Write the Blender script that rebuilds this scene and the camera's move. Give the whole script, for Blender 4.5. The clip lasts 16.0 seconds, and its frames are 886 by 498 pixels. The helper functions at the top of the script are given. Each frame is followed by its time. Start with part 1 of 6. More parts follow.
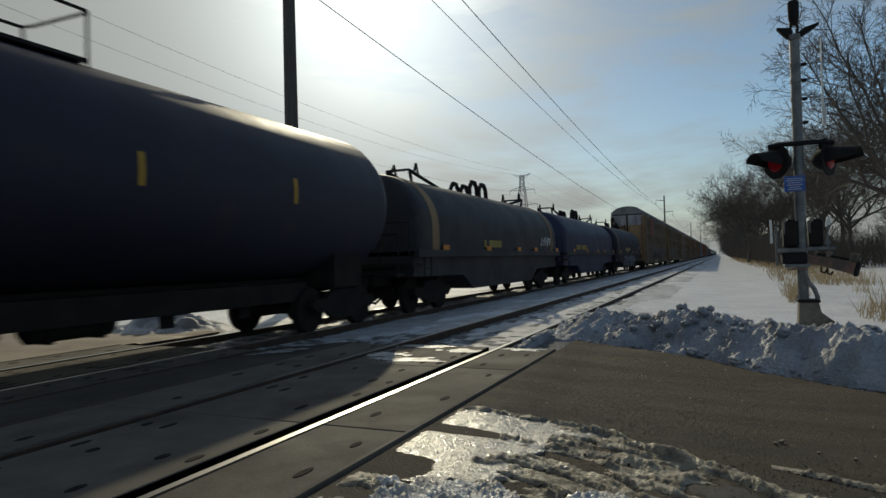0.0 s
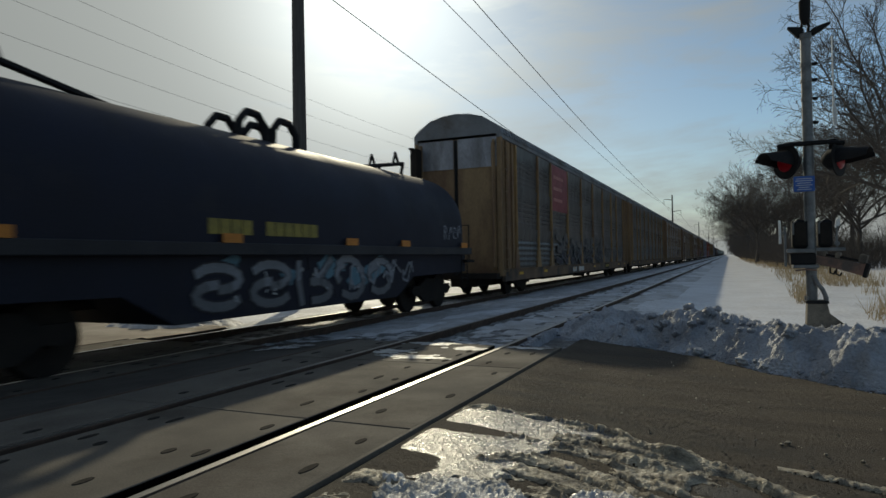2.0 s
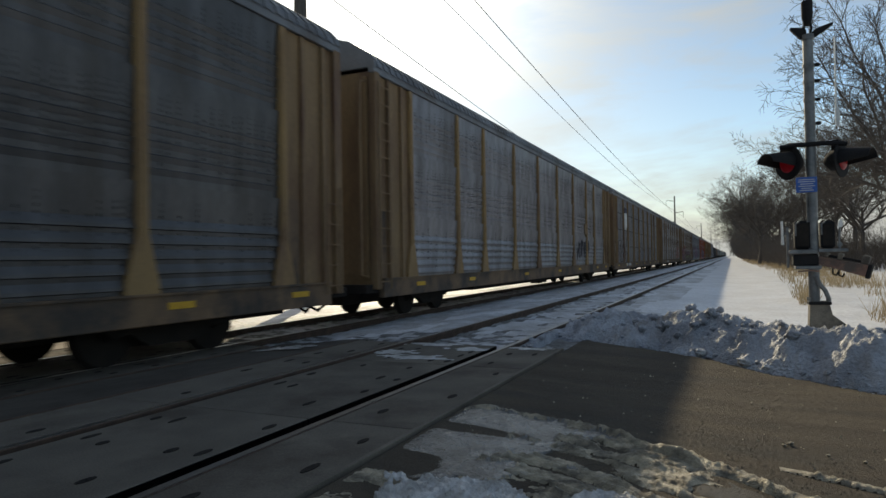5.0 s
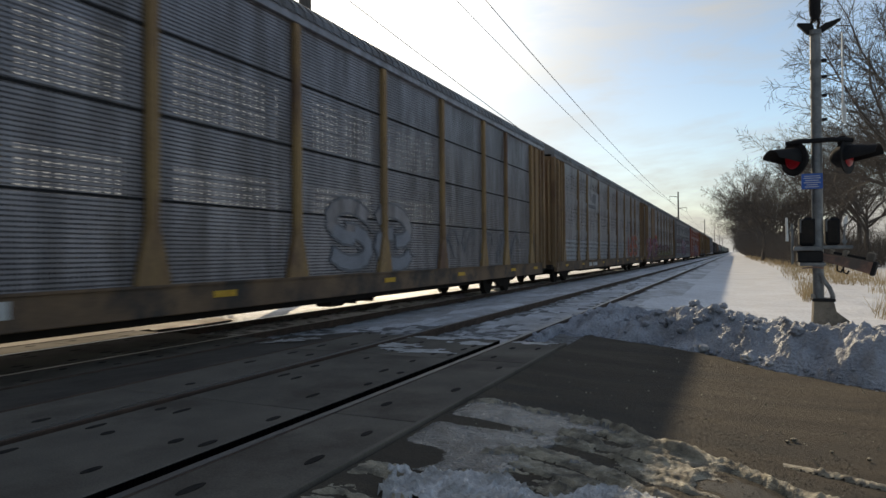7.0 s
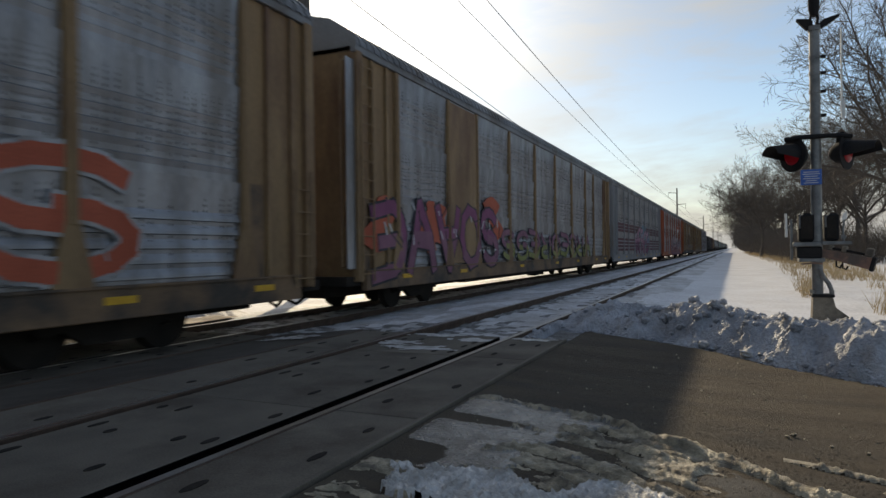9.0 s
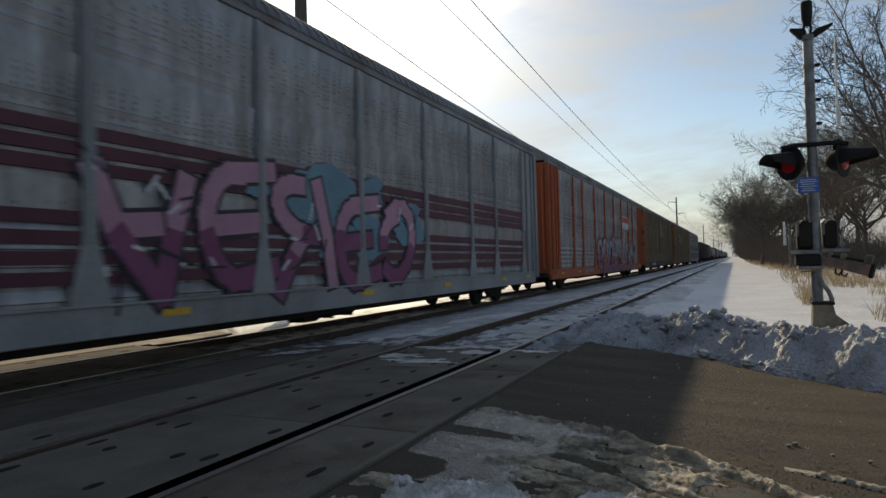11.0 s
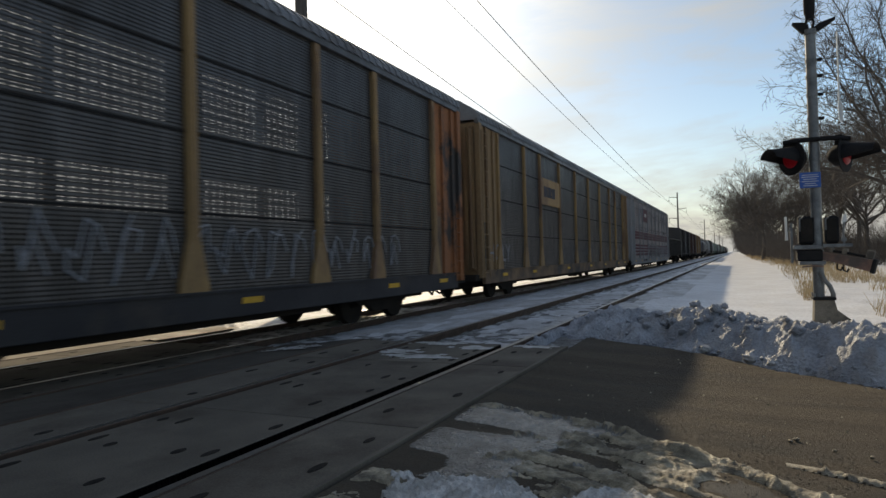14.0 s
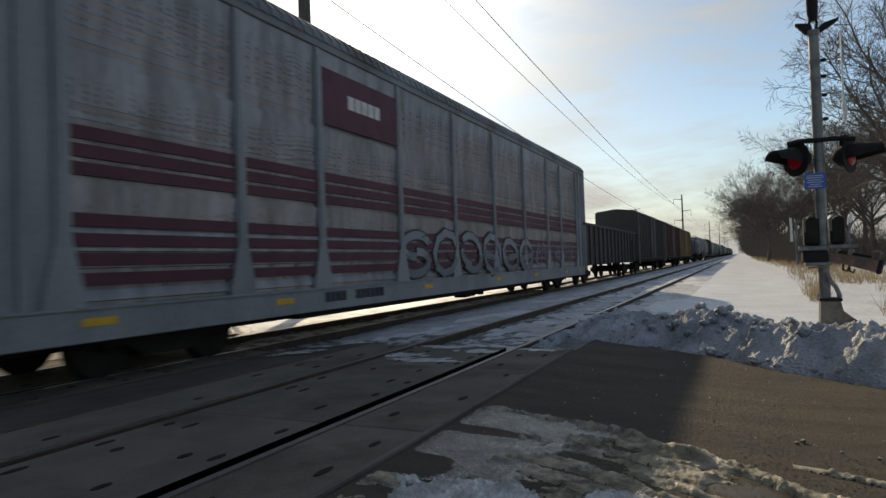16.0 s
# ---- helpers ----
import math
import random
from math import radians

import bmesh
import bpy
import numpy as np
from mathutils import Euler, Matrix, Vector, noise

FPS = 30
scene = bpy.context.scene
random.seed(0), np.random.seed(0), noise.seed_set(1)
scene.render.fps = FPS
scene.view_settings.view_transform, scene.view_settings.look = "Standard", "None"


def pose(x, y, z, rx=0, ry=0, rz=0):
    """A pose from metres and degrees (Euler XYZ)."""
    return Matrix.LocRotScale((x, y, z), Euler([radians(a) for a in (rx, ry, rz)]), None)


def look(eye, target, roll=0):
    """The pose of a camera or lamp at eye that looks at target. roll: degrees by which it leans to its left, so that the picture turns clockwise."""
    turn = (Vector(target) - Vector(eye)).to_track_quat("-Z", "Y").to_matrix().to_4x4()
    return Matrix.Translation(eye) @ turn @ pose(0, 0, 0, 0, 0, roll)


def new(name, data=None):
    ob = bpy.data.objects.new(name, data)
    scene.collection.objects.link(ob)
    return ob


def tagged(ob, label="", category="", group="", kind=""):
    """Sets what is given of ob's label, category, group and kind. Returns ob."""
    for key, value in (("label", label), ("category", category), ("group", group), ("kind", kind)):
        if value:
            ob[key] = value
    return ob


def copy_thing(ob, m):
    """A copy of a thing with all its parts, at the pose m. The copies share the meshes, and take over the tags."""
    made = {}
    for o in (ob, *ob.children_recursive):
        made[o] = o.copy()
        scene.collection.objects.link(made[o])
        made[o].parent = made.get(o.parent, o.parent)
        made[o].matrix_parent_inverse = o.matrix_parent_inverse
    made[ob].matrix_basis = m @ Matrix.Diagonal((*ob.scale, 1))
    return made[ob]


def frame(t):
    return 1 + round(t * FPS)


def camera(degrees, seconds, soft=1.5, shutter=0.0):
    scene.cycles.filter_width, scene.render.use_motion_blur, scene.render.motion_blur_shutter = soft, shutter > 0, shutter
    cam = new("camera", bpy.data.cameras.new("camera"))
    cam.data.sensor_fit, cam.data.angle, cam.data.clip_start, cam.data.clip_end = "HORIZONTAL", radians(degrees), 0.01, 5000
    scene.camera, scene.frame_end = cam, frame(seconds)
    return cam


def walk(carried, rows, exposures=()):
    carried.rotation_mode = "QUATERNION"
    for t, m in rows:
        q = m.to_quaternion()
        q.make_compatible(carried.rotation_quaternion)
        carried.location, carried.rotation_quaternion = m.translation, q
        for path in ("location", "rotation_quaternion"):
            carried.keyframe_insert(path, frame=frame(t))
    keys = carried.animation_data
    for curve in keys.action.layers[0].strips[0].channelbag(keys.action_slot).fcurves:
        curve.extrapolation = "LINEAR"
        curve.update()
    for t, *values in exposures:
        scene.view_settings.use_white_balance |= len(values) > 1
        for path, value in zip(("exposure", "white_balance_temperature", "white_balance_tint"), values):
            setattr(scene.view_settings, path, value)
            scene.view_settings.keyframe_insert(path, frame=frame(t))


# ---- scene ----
cam = camera(69.0, 16.0, shutter=0.15)
PATH = [
    (0, (3.399, -0.458, 1.127), (2.606, 1.378, 1.164), -1.5),
    (0.5, (3.385, -0.462, 1.123), (2.591, 1.373, 1.158), -0.9),
    (1, (3.388, -0.464, 1.123), (2.589, 1.369, 1.152), -0.8),
    (1.5, (3.398, -0.447, 1.12), (2.591, 1.383, 1.149), -1.0),
    (2, (3.399, -0.457, 1.127), (2.587, 1.37, 1.157), -1.0),
    (2.5, (3.406, -0.452, 1.123), (2.59, 1.373, 1.159), -1.2),
    (3, (3.407, -0.464, 1.128), (2.588, 1.36, 1.167), -1.2),
    (3.5, (3.407, -0.46, 1.128), (2.589, 1.364, 1.173), -1.2),
    (4, (3.409, -0.466, 1.125), (2.59, 1.358, 1.171), -1.1),
    (6.5, (3.387, -0.452, 1.12), (2.565, 1.371, 1.131), -0.7),
    (7, (3.387, -0.466, 1.119), (2.561, 1.356, 1.134), -0.5),
    (7.5, (3.379, -0.463, 1.117), (2.559, 1.361, 1.124), -0.4),
    (8, (3.378, -0.466, 1.118), (2.558, 1.358, 1.125), -0.4),
    (8.5, (3.376, -0.472, 1.117), (2.557, 1.353, 1.126), -0.5),
    (9, (3.379, -0.479, 1.119), (2.556, 1.344, 1.125), -0.7),
    (11.5, (3.404, -0.482, 1.124), (2.579, 1.34, 1.173), -1.6),
    (12, (3.402, -0.472, 1.126), (2.575, 1.348, 1.167), -1.7),
    (12.5, (3.401, -0.482, 1.123), (2.575, 1.338, 1.155), -1.5),
    (13, (3.398, -0.47, 1.119), (2.57, 1.35, 1.146), -1.2),
    (13.5, (3.397, -0.475, 1.12), (2.571, 1.347, 1.148), -1.3),
    (14, (3.396, -0.471, 1.123), (2.57, 1.35, 1.153), -1.5),
    (14.5, (3.402, -0.477, 1.122), (2.572, 1.342, 1.159), -1.8),
    (15, (3.396, -0.476, 1.125), (2.561, 1.341, 1.162), -1.8),
    (15.5, (3.402, -0.478, 1.121), (2.562, 1.337, 1.164), -1.9),
    (16, (3.4, -0.477, 1.121), (2.562, 1.338, 1.163), -1.9),
]
walk(cam, [(t, look(eye, target, roll)) for t, eye, target, roll in PATH],
     exposures=[(0, -0.87, 6600, 0), (1.6, -0.87, 6600, 0), (2.5, -0.82, 6600, 0), (3.0, -0.22, 6800, 1), (4.2, -0.17, 6900, 2), (6.3, -0.12, 7250, 7), (9.2, -0.15, 7250, 8), (11.3, -0.34, 7250, 7), (12.5, -0.35, 7250, 7), (14, -0.15, 7250, 7), (16, -0.22, 7250, 6)])

# ---- light ----
SUN = Vector((-0.45, 0.81, 0.392)).normalized()
SUN_EL, SUN_AZ = math.asin(SUN.z), math.atan2(SUN.x, SUN.y)

world = bpy.data.worlds.new("winter_sky")
scene.world = world
world.use_nodes = True
wt = world.node_tree
wt.nodes.clear()


def wnode(kind, **vals):
    n = wt.nodes.new(kind)
    for k, v in vals.items():
        n.inputs[int(k[1:])].default_value = v
    return n


w_out = wt.nodes.new("ShaderNodeOutputWorld")
w_bg = wnode("ShaderNodeBackground")
w_sky = wt.nodes.new("ShaderNodeTexSky")
w_sky.sky_type = 'NISHITA'
w_sky.sun_disc = False
w_sky.sun_elevation, w_sky.sun_rotation = SUN_EL, SUN_AZ
w_sky.altitude, w_sky.air_density, w_sky.dust_density, w_sky.ozone_density = 200, 1.0, 0.3, 3.0
w_co = wt.nodes.new("ShaderNodeTexCoord")
w_map = wt.nodes.new("ShaderNodeMapping")
w_map.inputs["Scale"].default_value = (1.2, 1.2, 5.0)
w_map.inputs["Location"].default_value = (0.35, 0.2, 0.1)
wt.links.new(w_co.outputs["Generated"], w_map.inputs["Vector"])
w_no = wt.nodes.new("ShaderNodeTexNoise")
w_no.inputs["Scale"].default_value, w_no.inputs["Detail"].default_value, w_no.inputs["Roughness"].default_value = 2.6, 9.0, 0.6
w_no.inputs["Distortion"].default_value = 0.35
wt.links.new(w_map.outputs[0], w_no.inputs["Vector"])
# thin veil of cloud, denser and brighter towards the sun
w_dot = wt.nodes.new("ShaderNodeVectorMath")
w_dot.operation = 'DOT_PRODUCT'
w_dot.inputs[1].default_value = SUN
wt.links.new(w_co.outputs["Generated"], w_dot.inputs[0])


def wmath(op, a, b):
    n = wt.nodes.new("ShaderNodeMath")
    n.operation = op
    for i, v in enumerate((a, b)):
        if isinstance(v, (int, float)):
            n.inputs[i].default_value = v
        else:
            wt.links.new(v, n.inputs[i])
    return n.outputs[0]


w_cos = wmath('MAXIMUM', w_dot.outputs["Value"], 0.0)
w_near = wmath('MULTIPLY', wmath('POWER', w_cos, 70.0), 12.0)
w_mid = wmath('MULTIPLY', wmath('POWER', w_cos, 13.0), 3.0)
w_wide = wmath('MULTIPLY', wmath('POWER', w_cos, 4.0), 0.5)
w_glow = wmath('ADD', wmath('ADD', w_near, w_mid), wmath('ADD', w_wide, 3.45))
w_mask = wt.nodes.new("ShaderNodeMapRange")
w_mask.inputs[1].default_value, w_mask.inputs[2].default_value = 0.42, 0.66
w_mask.inputs[3].default_value, w_mask.inputs[4].default_value = 0.0, 0.62
wt.links.new(w_no.outputs["Fac"], w_mask.inputs[0])
w_sep = wt.nodes.new("ShaderNodeSeparateXYZ")
wt.links.new(w_co.outputs["Generated"], w_sep.inputs[0])
# the veil thickens to haze at the horizon
w_hor = wmath('MULTIPLY', wmath('POWER', wmath('SUBTRACT', 1.0, wmath('ABSOLUTE', w_sep.outputs[2], 0.0)), 12.0), 0.8)
w_veil = wmath('MINIMUM', wmath('ADD', wmath('ADD', w_mask.outputs[0], w_hor), wmath('MULTIPLY', wmath('POWER', w_cos, 14.0), 0.6)), 1.0)
# a denser bank of veil to the left of the sun
w_west = wmath('MULTIPLY', wmath('MAXIMUM', wmath('SUBTRACT', wmath('MULTIPLY', w_sep.outputs[0], -1.0), 0.42), 0.0), 2.6)
w_veil = wmath('MINIMUM', wmath('ADD', w_veil, w_west), 1.0)
w_cl = wt.nodes.new("ShaderNodeVectorMath")
w_cl.operation = 'SCALE'
w_cl.inputs[0].default_value = (0.97, 0.98, 1.0)
wt.links.new(w_glow, w_cl.inputs["Scale"])
w_mix = wt.nodes.new("ShaderNodeMix")
w_mix.data_type = 'RGBA'
wt.links.new(w_veil, w_mix.inputs["Factor"])
wt.links.new(w_sky.outputs[0], w_mix.inputs["A"])
wt.links.new(w_cl.outputs[0], w_mix.inputs["B"])
wt.links.new(w_mix.outputs["Result"], w_bg.inputs["Color"])
w_bg.inputs["Strength"].default_value = 0.15
wt.links.new(w_bg.outputs[0], w_out.inputs[0])

sun = new("sun", bpy.data.lights.new("sun", 'SUN'))
sun.data.energy, sun.data.angle, sun.data.color = 3.7, radians(0.6), (1.0, 0.86, 0.66)
sun.matrix_world = look((0, 0, 60), Vector((0, 0, 60)) - SUN)

# ---- materials ----


def mat(name, c1, c2=None, scale=6.0, fine=60.0, rough=0.7, metal=0.0, bump=0.3, c3=None, stretch=(1, 1, 1), rough2=None,
        spot=(0.45, 0.62), spread=0.006, emit=None, spec=0.5, turn=0.0, vary=False):
    """c1 and c2 mix in broad blotches, c3 in stains; fine grain in tone and bump."""
    m = bpy.data.materials.new(name)
    m.use_nodes = True
    nt = m.node_tree
    p = nt.nodes["Principled BSDF"]
    c2 = c2 or tuple(v * 0.75 for v in c1)
    co = nt.nodes.new("ShaderNodeTexCoord")
    mp = nt.nodes.new("ShaderNodeMapping")
    mp.inputs["Scale"].default_value = stretch
    mp.inputs["Rotation"].default_value = (0, 0, radians(turn))
    nt.links.new(co.outputs["Object"], mp.inputs["Vector"])
    if vary:
        inf, far = nt.nodes.new("ShaderNodeObjectInfo"), nt.nodes.new("ShaderNodeVectorMath")
        far.operation = 'SCALE'
        far.inputs[0].default_value = (31.0, 47.0, 19.0)
        nt.links.new(inf.outputs["Random"], far.inputs["Scale"])
        nt.links.new(far.outputs[0], mp.inputs["Location"])

    def noise_tex(s, d, r=0.55):
        n = nt.nodes.new("ShaderNodeTexNoise")
        n.inputs["Scale"].default_value, n.inputs["Detail"].default_value, n.inputs["Roughness"].default_value = s, d, r
        nt.links.new(mp.outputs[0], n.inputs["Vector"])
        return n.outputs["Fac"]

    def ramp(src, a, b, lo=0.0, hi=1.0):
        r = nt.nodes.new("ShaderNodeMapRange")
        for i, v in ((1, a), (2, b), (3, lo), (4, hi)):
            r.inputs[i].default_value = v
        nt.links.new(src, r.inputs[0])
        return r.outputs[0]

    def mix(f, a, b, mode='MIX'):
        x = nt.nodes.new("ShaderNodeMix")
        x.data_type, x.blend_type = 'RGBA', mode
        for k, v in (("Factor", f), ("A", a), ("B", b)):
            if isinstance(v, tuple):
                x.inputs[k].default_value = (*v, 1)
            elif isinstance(v, float):
                x.inputs[k].default_value = v
            else:
                nt.links.new(v, x.inputs[k])
        return x.outputs["Result"]

    big, small = noise_tex(scale, 5.0), noise_tex(fine, 4.0)
    col = mix(ramp(big, 0.35, 0.65), tuple(c1), tuple(c2))
    if c3:
        col = mix(ramp(noise_tex(scale * 0.6 + 0.13, 6.0, 0.65), spot[0], spot[1]), col, tuple(c3))
    g = nt.nodes.new("ShaderNodeCombineXYZ")
    gr = ramp(small, 0.25, 0.75, 0.78, 1.22)
    for i in range(3):
        nt.links.new(gr, g.inputs[i])
    col = mix(1.0, col, g.outputs[0], 'MULTIPLY')
    nt.links.new(col, p.inputs["Base Color"])
    p.inputs["Metallic"].default_value = metal
    p.inputs["Specular IOR Level"].default_value = spec
    nt.links.new(ramp(big, 0.3, 0.7, rough, rough2 if rough2 is not None else min(1, rough + 0.12)), p.inputs["Roughness"])
    if bump:
        b = nt.nodes.new("ShaderNodeBump")
        b.inputs["Strength"].default_value, b.inputs["Distance"].default_value = bump, spread
        nt.links.new(small, b.inputs["Height"])
        nt.links.new(b.outputs[0], p.inputs["Normal"])
    if emit:
        p.inputs["Emission Color"].default_value = (*emit[:3], 1)
        p.inputs["Emission Strength"].default_value = emit[3]
    return m


M = {
    "snow": mat("snow", (0.72, 0.73, 0.76), (0.60, 0.60, 0.62), 0.6, 14, 0.65, bump=0.6, c3=(0.62, 0.58, 0.52), spot=(0.60, 0.85), spread=0.03),
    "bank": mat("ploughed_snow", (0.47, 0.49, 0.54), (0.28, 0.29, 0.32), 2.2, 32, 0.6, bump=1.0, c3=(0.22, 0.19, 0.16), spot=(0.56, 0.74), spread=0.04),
    "snow_dirty": mat("snow_dirty", (0.60, 0.61, 0.64), (0.40, 0.39, 0.385), 2.0, 28, 0.6, bump=0.8, c3=(0.30, 0.26, 0.22), spot=(0.58, 0.78), spread=0.03),
    "ballast": mat("snowy_ballast", (0.21, 0.205, 0.20), (0.11, 0.105, 0.10), 7.0, 40, 0.85, bump=1.0, c3=(0.42, 0.42, 0.44), spot=(0.5, 0.62), spread=0.03),
    "slush": mat("slush", (0.58, 0.50, 0.36), (0.15, 0.13, 0.10), 8.0, 110, 0.34, bump=1.0, c3=(0.55, 0.52, 0.46), spot=(0.60, 0.72), rough2=0.75, spread=0.02, stretch=(1, 1.6, 1)),
    "ice": mat("ice", (0.60, 0.60, 0.60), (0.36, 0.35, 0.33), 5.0, 50, 0.3, bump=0.9, rough2=0.6, spread=0.02),
    "glaze": mat("wet_glaze_ice", (0.21, 0.205, 0.195), (0.075, 0.07, 0.064), 7.0, 55, 0.16, bump=1.0, c3=(0.28, 0.265, 0.24), spot=(0.5, 0.7), rough2=0.40, spread=0.012),
    "asphalt": mat("asphalt", (0.118, 0.096, 0.070), (0.086, 0.071, 0.056), 1.5, 110, 0.85, bump=1.0, c3=(0.075, 0.066, 0.056), spot=(0.46, 0.66), spread=0.02, rough2=0.95, spec=0.2, stretch=(0.35, 1.6, 1), turn=27),
    "wet": mat("wet_asphalt", (0.04, 0.038, 0.037), (0.07, 0.062, 0.055), 2.5, 120, 0.55, bump=1.0, rough2=0.85, spread=0.012, spec=0.25),
    "concrete": mat("concrete", (0.180, 0.158, 0.130), (0.130, 0.115, 0.096), 1.3, 90, 0.8, bump=0.45, c3=(0.10, 0.085, 0.07), spot=(0.50, 0.66), rough2=0.95, spec=0.12, vary=True),
    "far_dirt": mat("tan_dirt", (0.28, 0.22, 0.15), (0.2, 0.155, 0.11), 1.0, 60, 0.6, bump=0.5, rough2=0.9),
    "plug": mat("worn_plug", (0.02, 0.018, 0.017), (0.04, 0.035, 0.03), 9, 60, 0.9, bump=0.5, spec=0.1),
    "rubber": mat("rubber", (0.014, 0.014, 0.015), rough=0.9, bump=0.3, spec=0.05),
    "asphalt_grey": mat("grey_asphalt", (0.118, 0.105, 0.09), (0.088, 0.079, 0.068), 1.2, 110, 0.85, bump=0.6, c3=(0.07, 0.062, 0.054), spec=0.15),
    "rail": mat("rail_steel", (0.10, 0.062, 0.042), (0.06, 0.04, 0.03), 5, 80, 0.7, metal=0.2),
    "railtop": mat("polished_rail", (0.42, 0.41, 0.40), (0.32, 0.31, 0.30), 3, 60, 0.30, metal=1.0, bump=0.06, stretch=(8, 0.4, 8)),
    "galv": mat("galvanised_steel", (0.22, 0.225, 0.225), (0.14, 0.145, 0.15), 8, 90, 0.5, metal=0.5, bump=0.15),
    "black": mat("black_paint", (0.016, 0.016, 0.018), (0.025, 0.024, 0.024), 4, 60, 0.7, bump=0.2, spec=0.12),
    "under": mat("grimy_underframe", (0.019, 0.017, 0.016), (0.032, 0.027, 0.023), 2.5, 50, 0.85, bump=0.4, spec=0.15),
    "redlit": mat("lit_red_lens", (0.16, 0.008, 0.012), rough=0.25, bump=0.1, spec=0.2, emit=(1.0, 0.02, 0.05, 0.03)),
    "bluesign": mat("blue_sign", (0.03, 0.11, 0.42), (0.03, 0.10, 0.36), 6, 60, 0.4, bump=0.05),
    "white": mat("white_paint", (0.74, 0.74, 0.72), (0.62, 0.62, 0.60), 5, 70, 0.5, bump=0.15),
    "gate": mat("weathered_gate", (0.30, 0.17, 0.12), (0.17, 0.10, 0.08), 6, 60, 0.7, bump=0.3, c3=(0.10, 0.08, 0.07)),
    "bark": mat("bark", (0.115, 0.10, 0.088), (0.075, 0.066, 0.06), 5, 50, 0.9, bump=0.6),
    "twig": mat("twig", (0.125, 0.108, 0.094), (0.09, 0.078, 0.068), 3, 40, 0.9, bump=0.0),
    "drygrass": mat("dry_grass", (0.56, 0.43, 0.25), (0.42, 0.31, 0.17), 1.2, 40, 0.9, bump=0.0),
    "polewood": mat("pole_wood", (0.10, 0.092, 0.086), (0.07, 0.064, 0.06), 3, 50, 0.85, bump=0.4, stretch=(6, 6, 0.6)),
    "wire": mat("wire", (0.05, 0.05, 0.055), rough=0.6, bump=0.0),
    "tower": mat("tower_steel", (0.16, 0.165, 0.175), rough=0.6, metal=0.3, bump=0.0),
    "tankblack": mat("black_tank_paint", (0.021, 0.021, 0.040), (0.027, 0.026, 0.042), 1.5, 40, 0.55, spec=0.3, bump=0.15, c3=(0.045, 0.04, 0.036), spot=(0.55, 0.8)),
    "concrete_base": mat("weathered_footing", (0.22, 0.19, 0.15), (0.15, 0.13, 0.105), 4, 60, 0.9, bump=0.5, c3=(0.08, 0.07, 0.06)),
    "coilblue": mat("dark_blue_paint", (0.020, 0.025, 0.070), (0.024, 0.028, 0.060), 1.2, 40, 0.52, spec=0.35, bump=0.15, c3=(0.04, 0.04, 0.05), spot=(0.55, 0.8)),
    "coilnavy": mat("navy_paint", (0.012, 0.014, 0.030), (0.016, 0.017, 0.028), 1.2, 40, 0.55, spec=0.25, bump=0.15, c3=(0.03, 0.03, 0.034), spot=(0.55, 0.8)),
    "coilgrey": mat("dark_grey_paint", (0.034, 0.034, 0.039), (0.027, 0.027, 0.032), 1.2, 40, 0.55, spec=0.3, bump=0.15, c3=(0.07, 0.06, 0.05), spot=(0.55, 0.8)),
    "yellow": mat("yellow_reflector", (0.62, 0.36, 0.02), (0.55, 0.30, 0.02), 9, 60, 0.45, bump=0.05),
    "orange_dec": mat("orange_reflector", (0.60, 0.22, 0.02), (0.50, 0.18, 0.02), 9, 60, 0.45, bump=0.05),
    "lettering": mat("pale_lettering", (0.62, 0.62, 0.60), rough=0.6, bump=0.05),
    "goldletter": mat("faded_gold_lettering", (0.34, 0.27, 0.05), (0.22, 0.18, 0.05), 6, 50, 0.6, bump=0.05),
    "billred": mat("red_panel", (0.22, 0.025, 0.035), (0.16, 0.022, 0.03), 2, 40, 0.5, bump=0.05),
    "maroon": mat("maroon_stripe", (0.080, 0.010, 0.028), (0.062, 0.010, 0.026), 3, 40, 0.55, bump=0.05),
}


def panel_mat(name, c, dirt=(0.10, 0.085, 0.07), amount=0.6):
    return mat(name, c, tuple(v * 0.66 for v in c), 2.2, 30, 0.34, metal=0.4, bump=0.2, c3=dirt, spot=(amount - 0.1, amount + 0.16), stretch=(1, 1.5, 0.3), vary=True)


M["pl"] = panel_mat("pale_grey_panel", (0.32, 0.335, 0.37), (0.14, 0.13, 0.125), 0.56)
M["pd"] = panel_mat("dark_weathered_panel", (0.100, 0.099, 0.104), (0.06, 0.055, 0.052), 0.58)
M["pv"] = panel_mat("violet_grey_panel", (0.30, 0.295, 0.32), (0.13, 0.12, 0.12), 0.56)
M["yel"] = mat("aged_yellow_paint", (0.32, 0.20, 0.08), (0.23, 0.145, 0.068), 1.1, 40, 0.6, bump=0.25, c3=(0.13, 0.07, 0.045), spot=(0.48, 0.66), stretch=(1, 1, 0.4), vary=True)
M["sill"] = mat("grimy_sill", (0.20, 0.125, 0.07), (0.13, 0.085, 0.055), 1.4, 40, 0.7, bump=0.3, c3=(0.05, 0.042, 0.036), spot=(0.46, 0.62), vary=True)
M["beige"] = mat("faded_beige_paint", (0.27, 0.175, 0.085), (0.19, 0.12, 0.062), 1.2, 40, 0.65, bump=0.25, c3=(0.13, 0.07, 0.04), spot=(0.48, 0.66), stretch=(1, 1, 0.3), vary=True)
M["rust"] = mat("rusted_orange_paint", (0.34, 0.13, 0.045), (0.24, 0.10, 0.045), 0.9, 40, 0.7, bump=0.35, c3=(0.035, 0.03, 0.028), spot=(0.52, 0.60), stretch=(1, 1, 0.7))
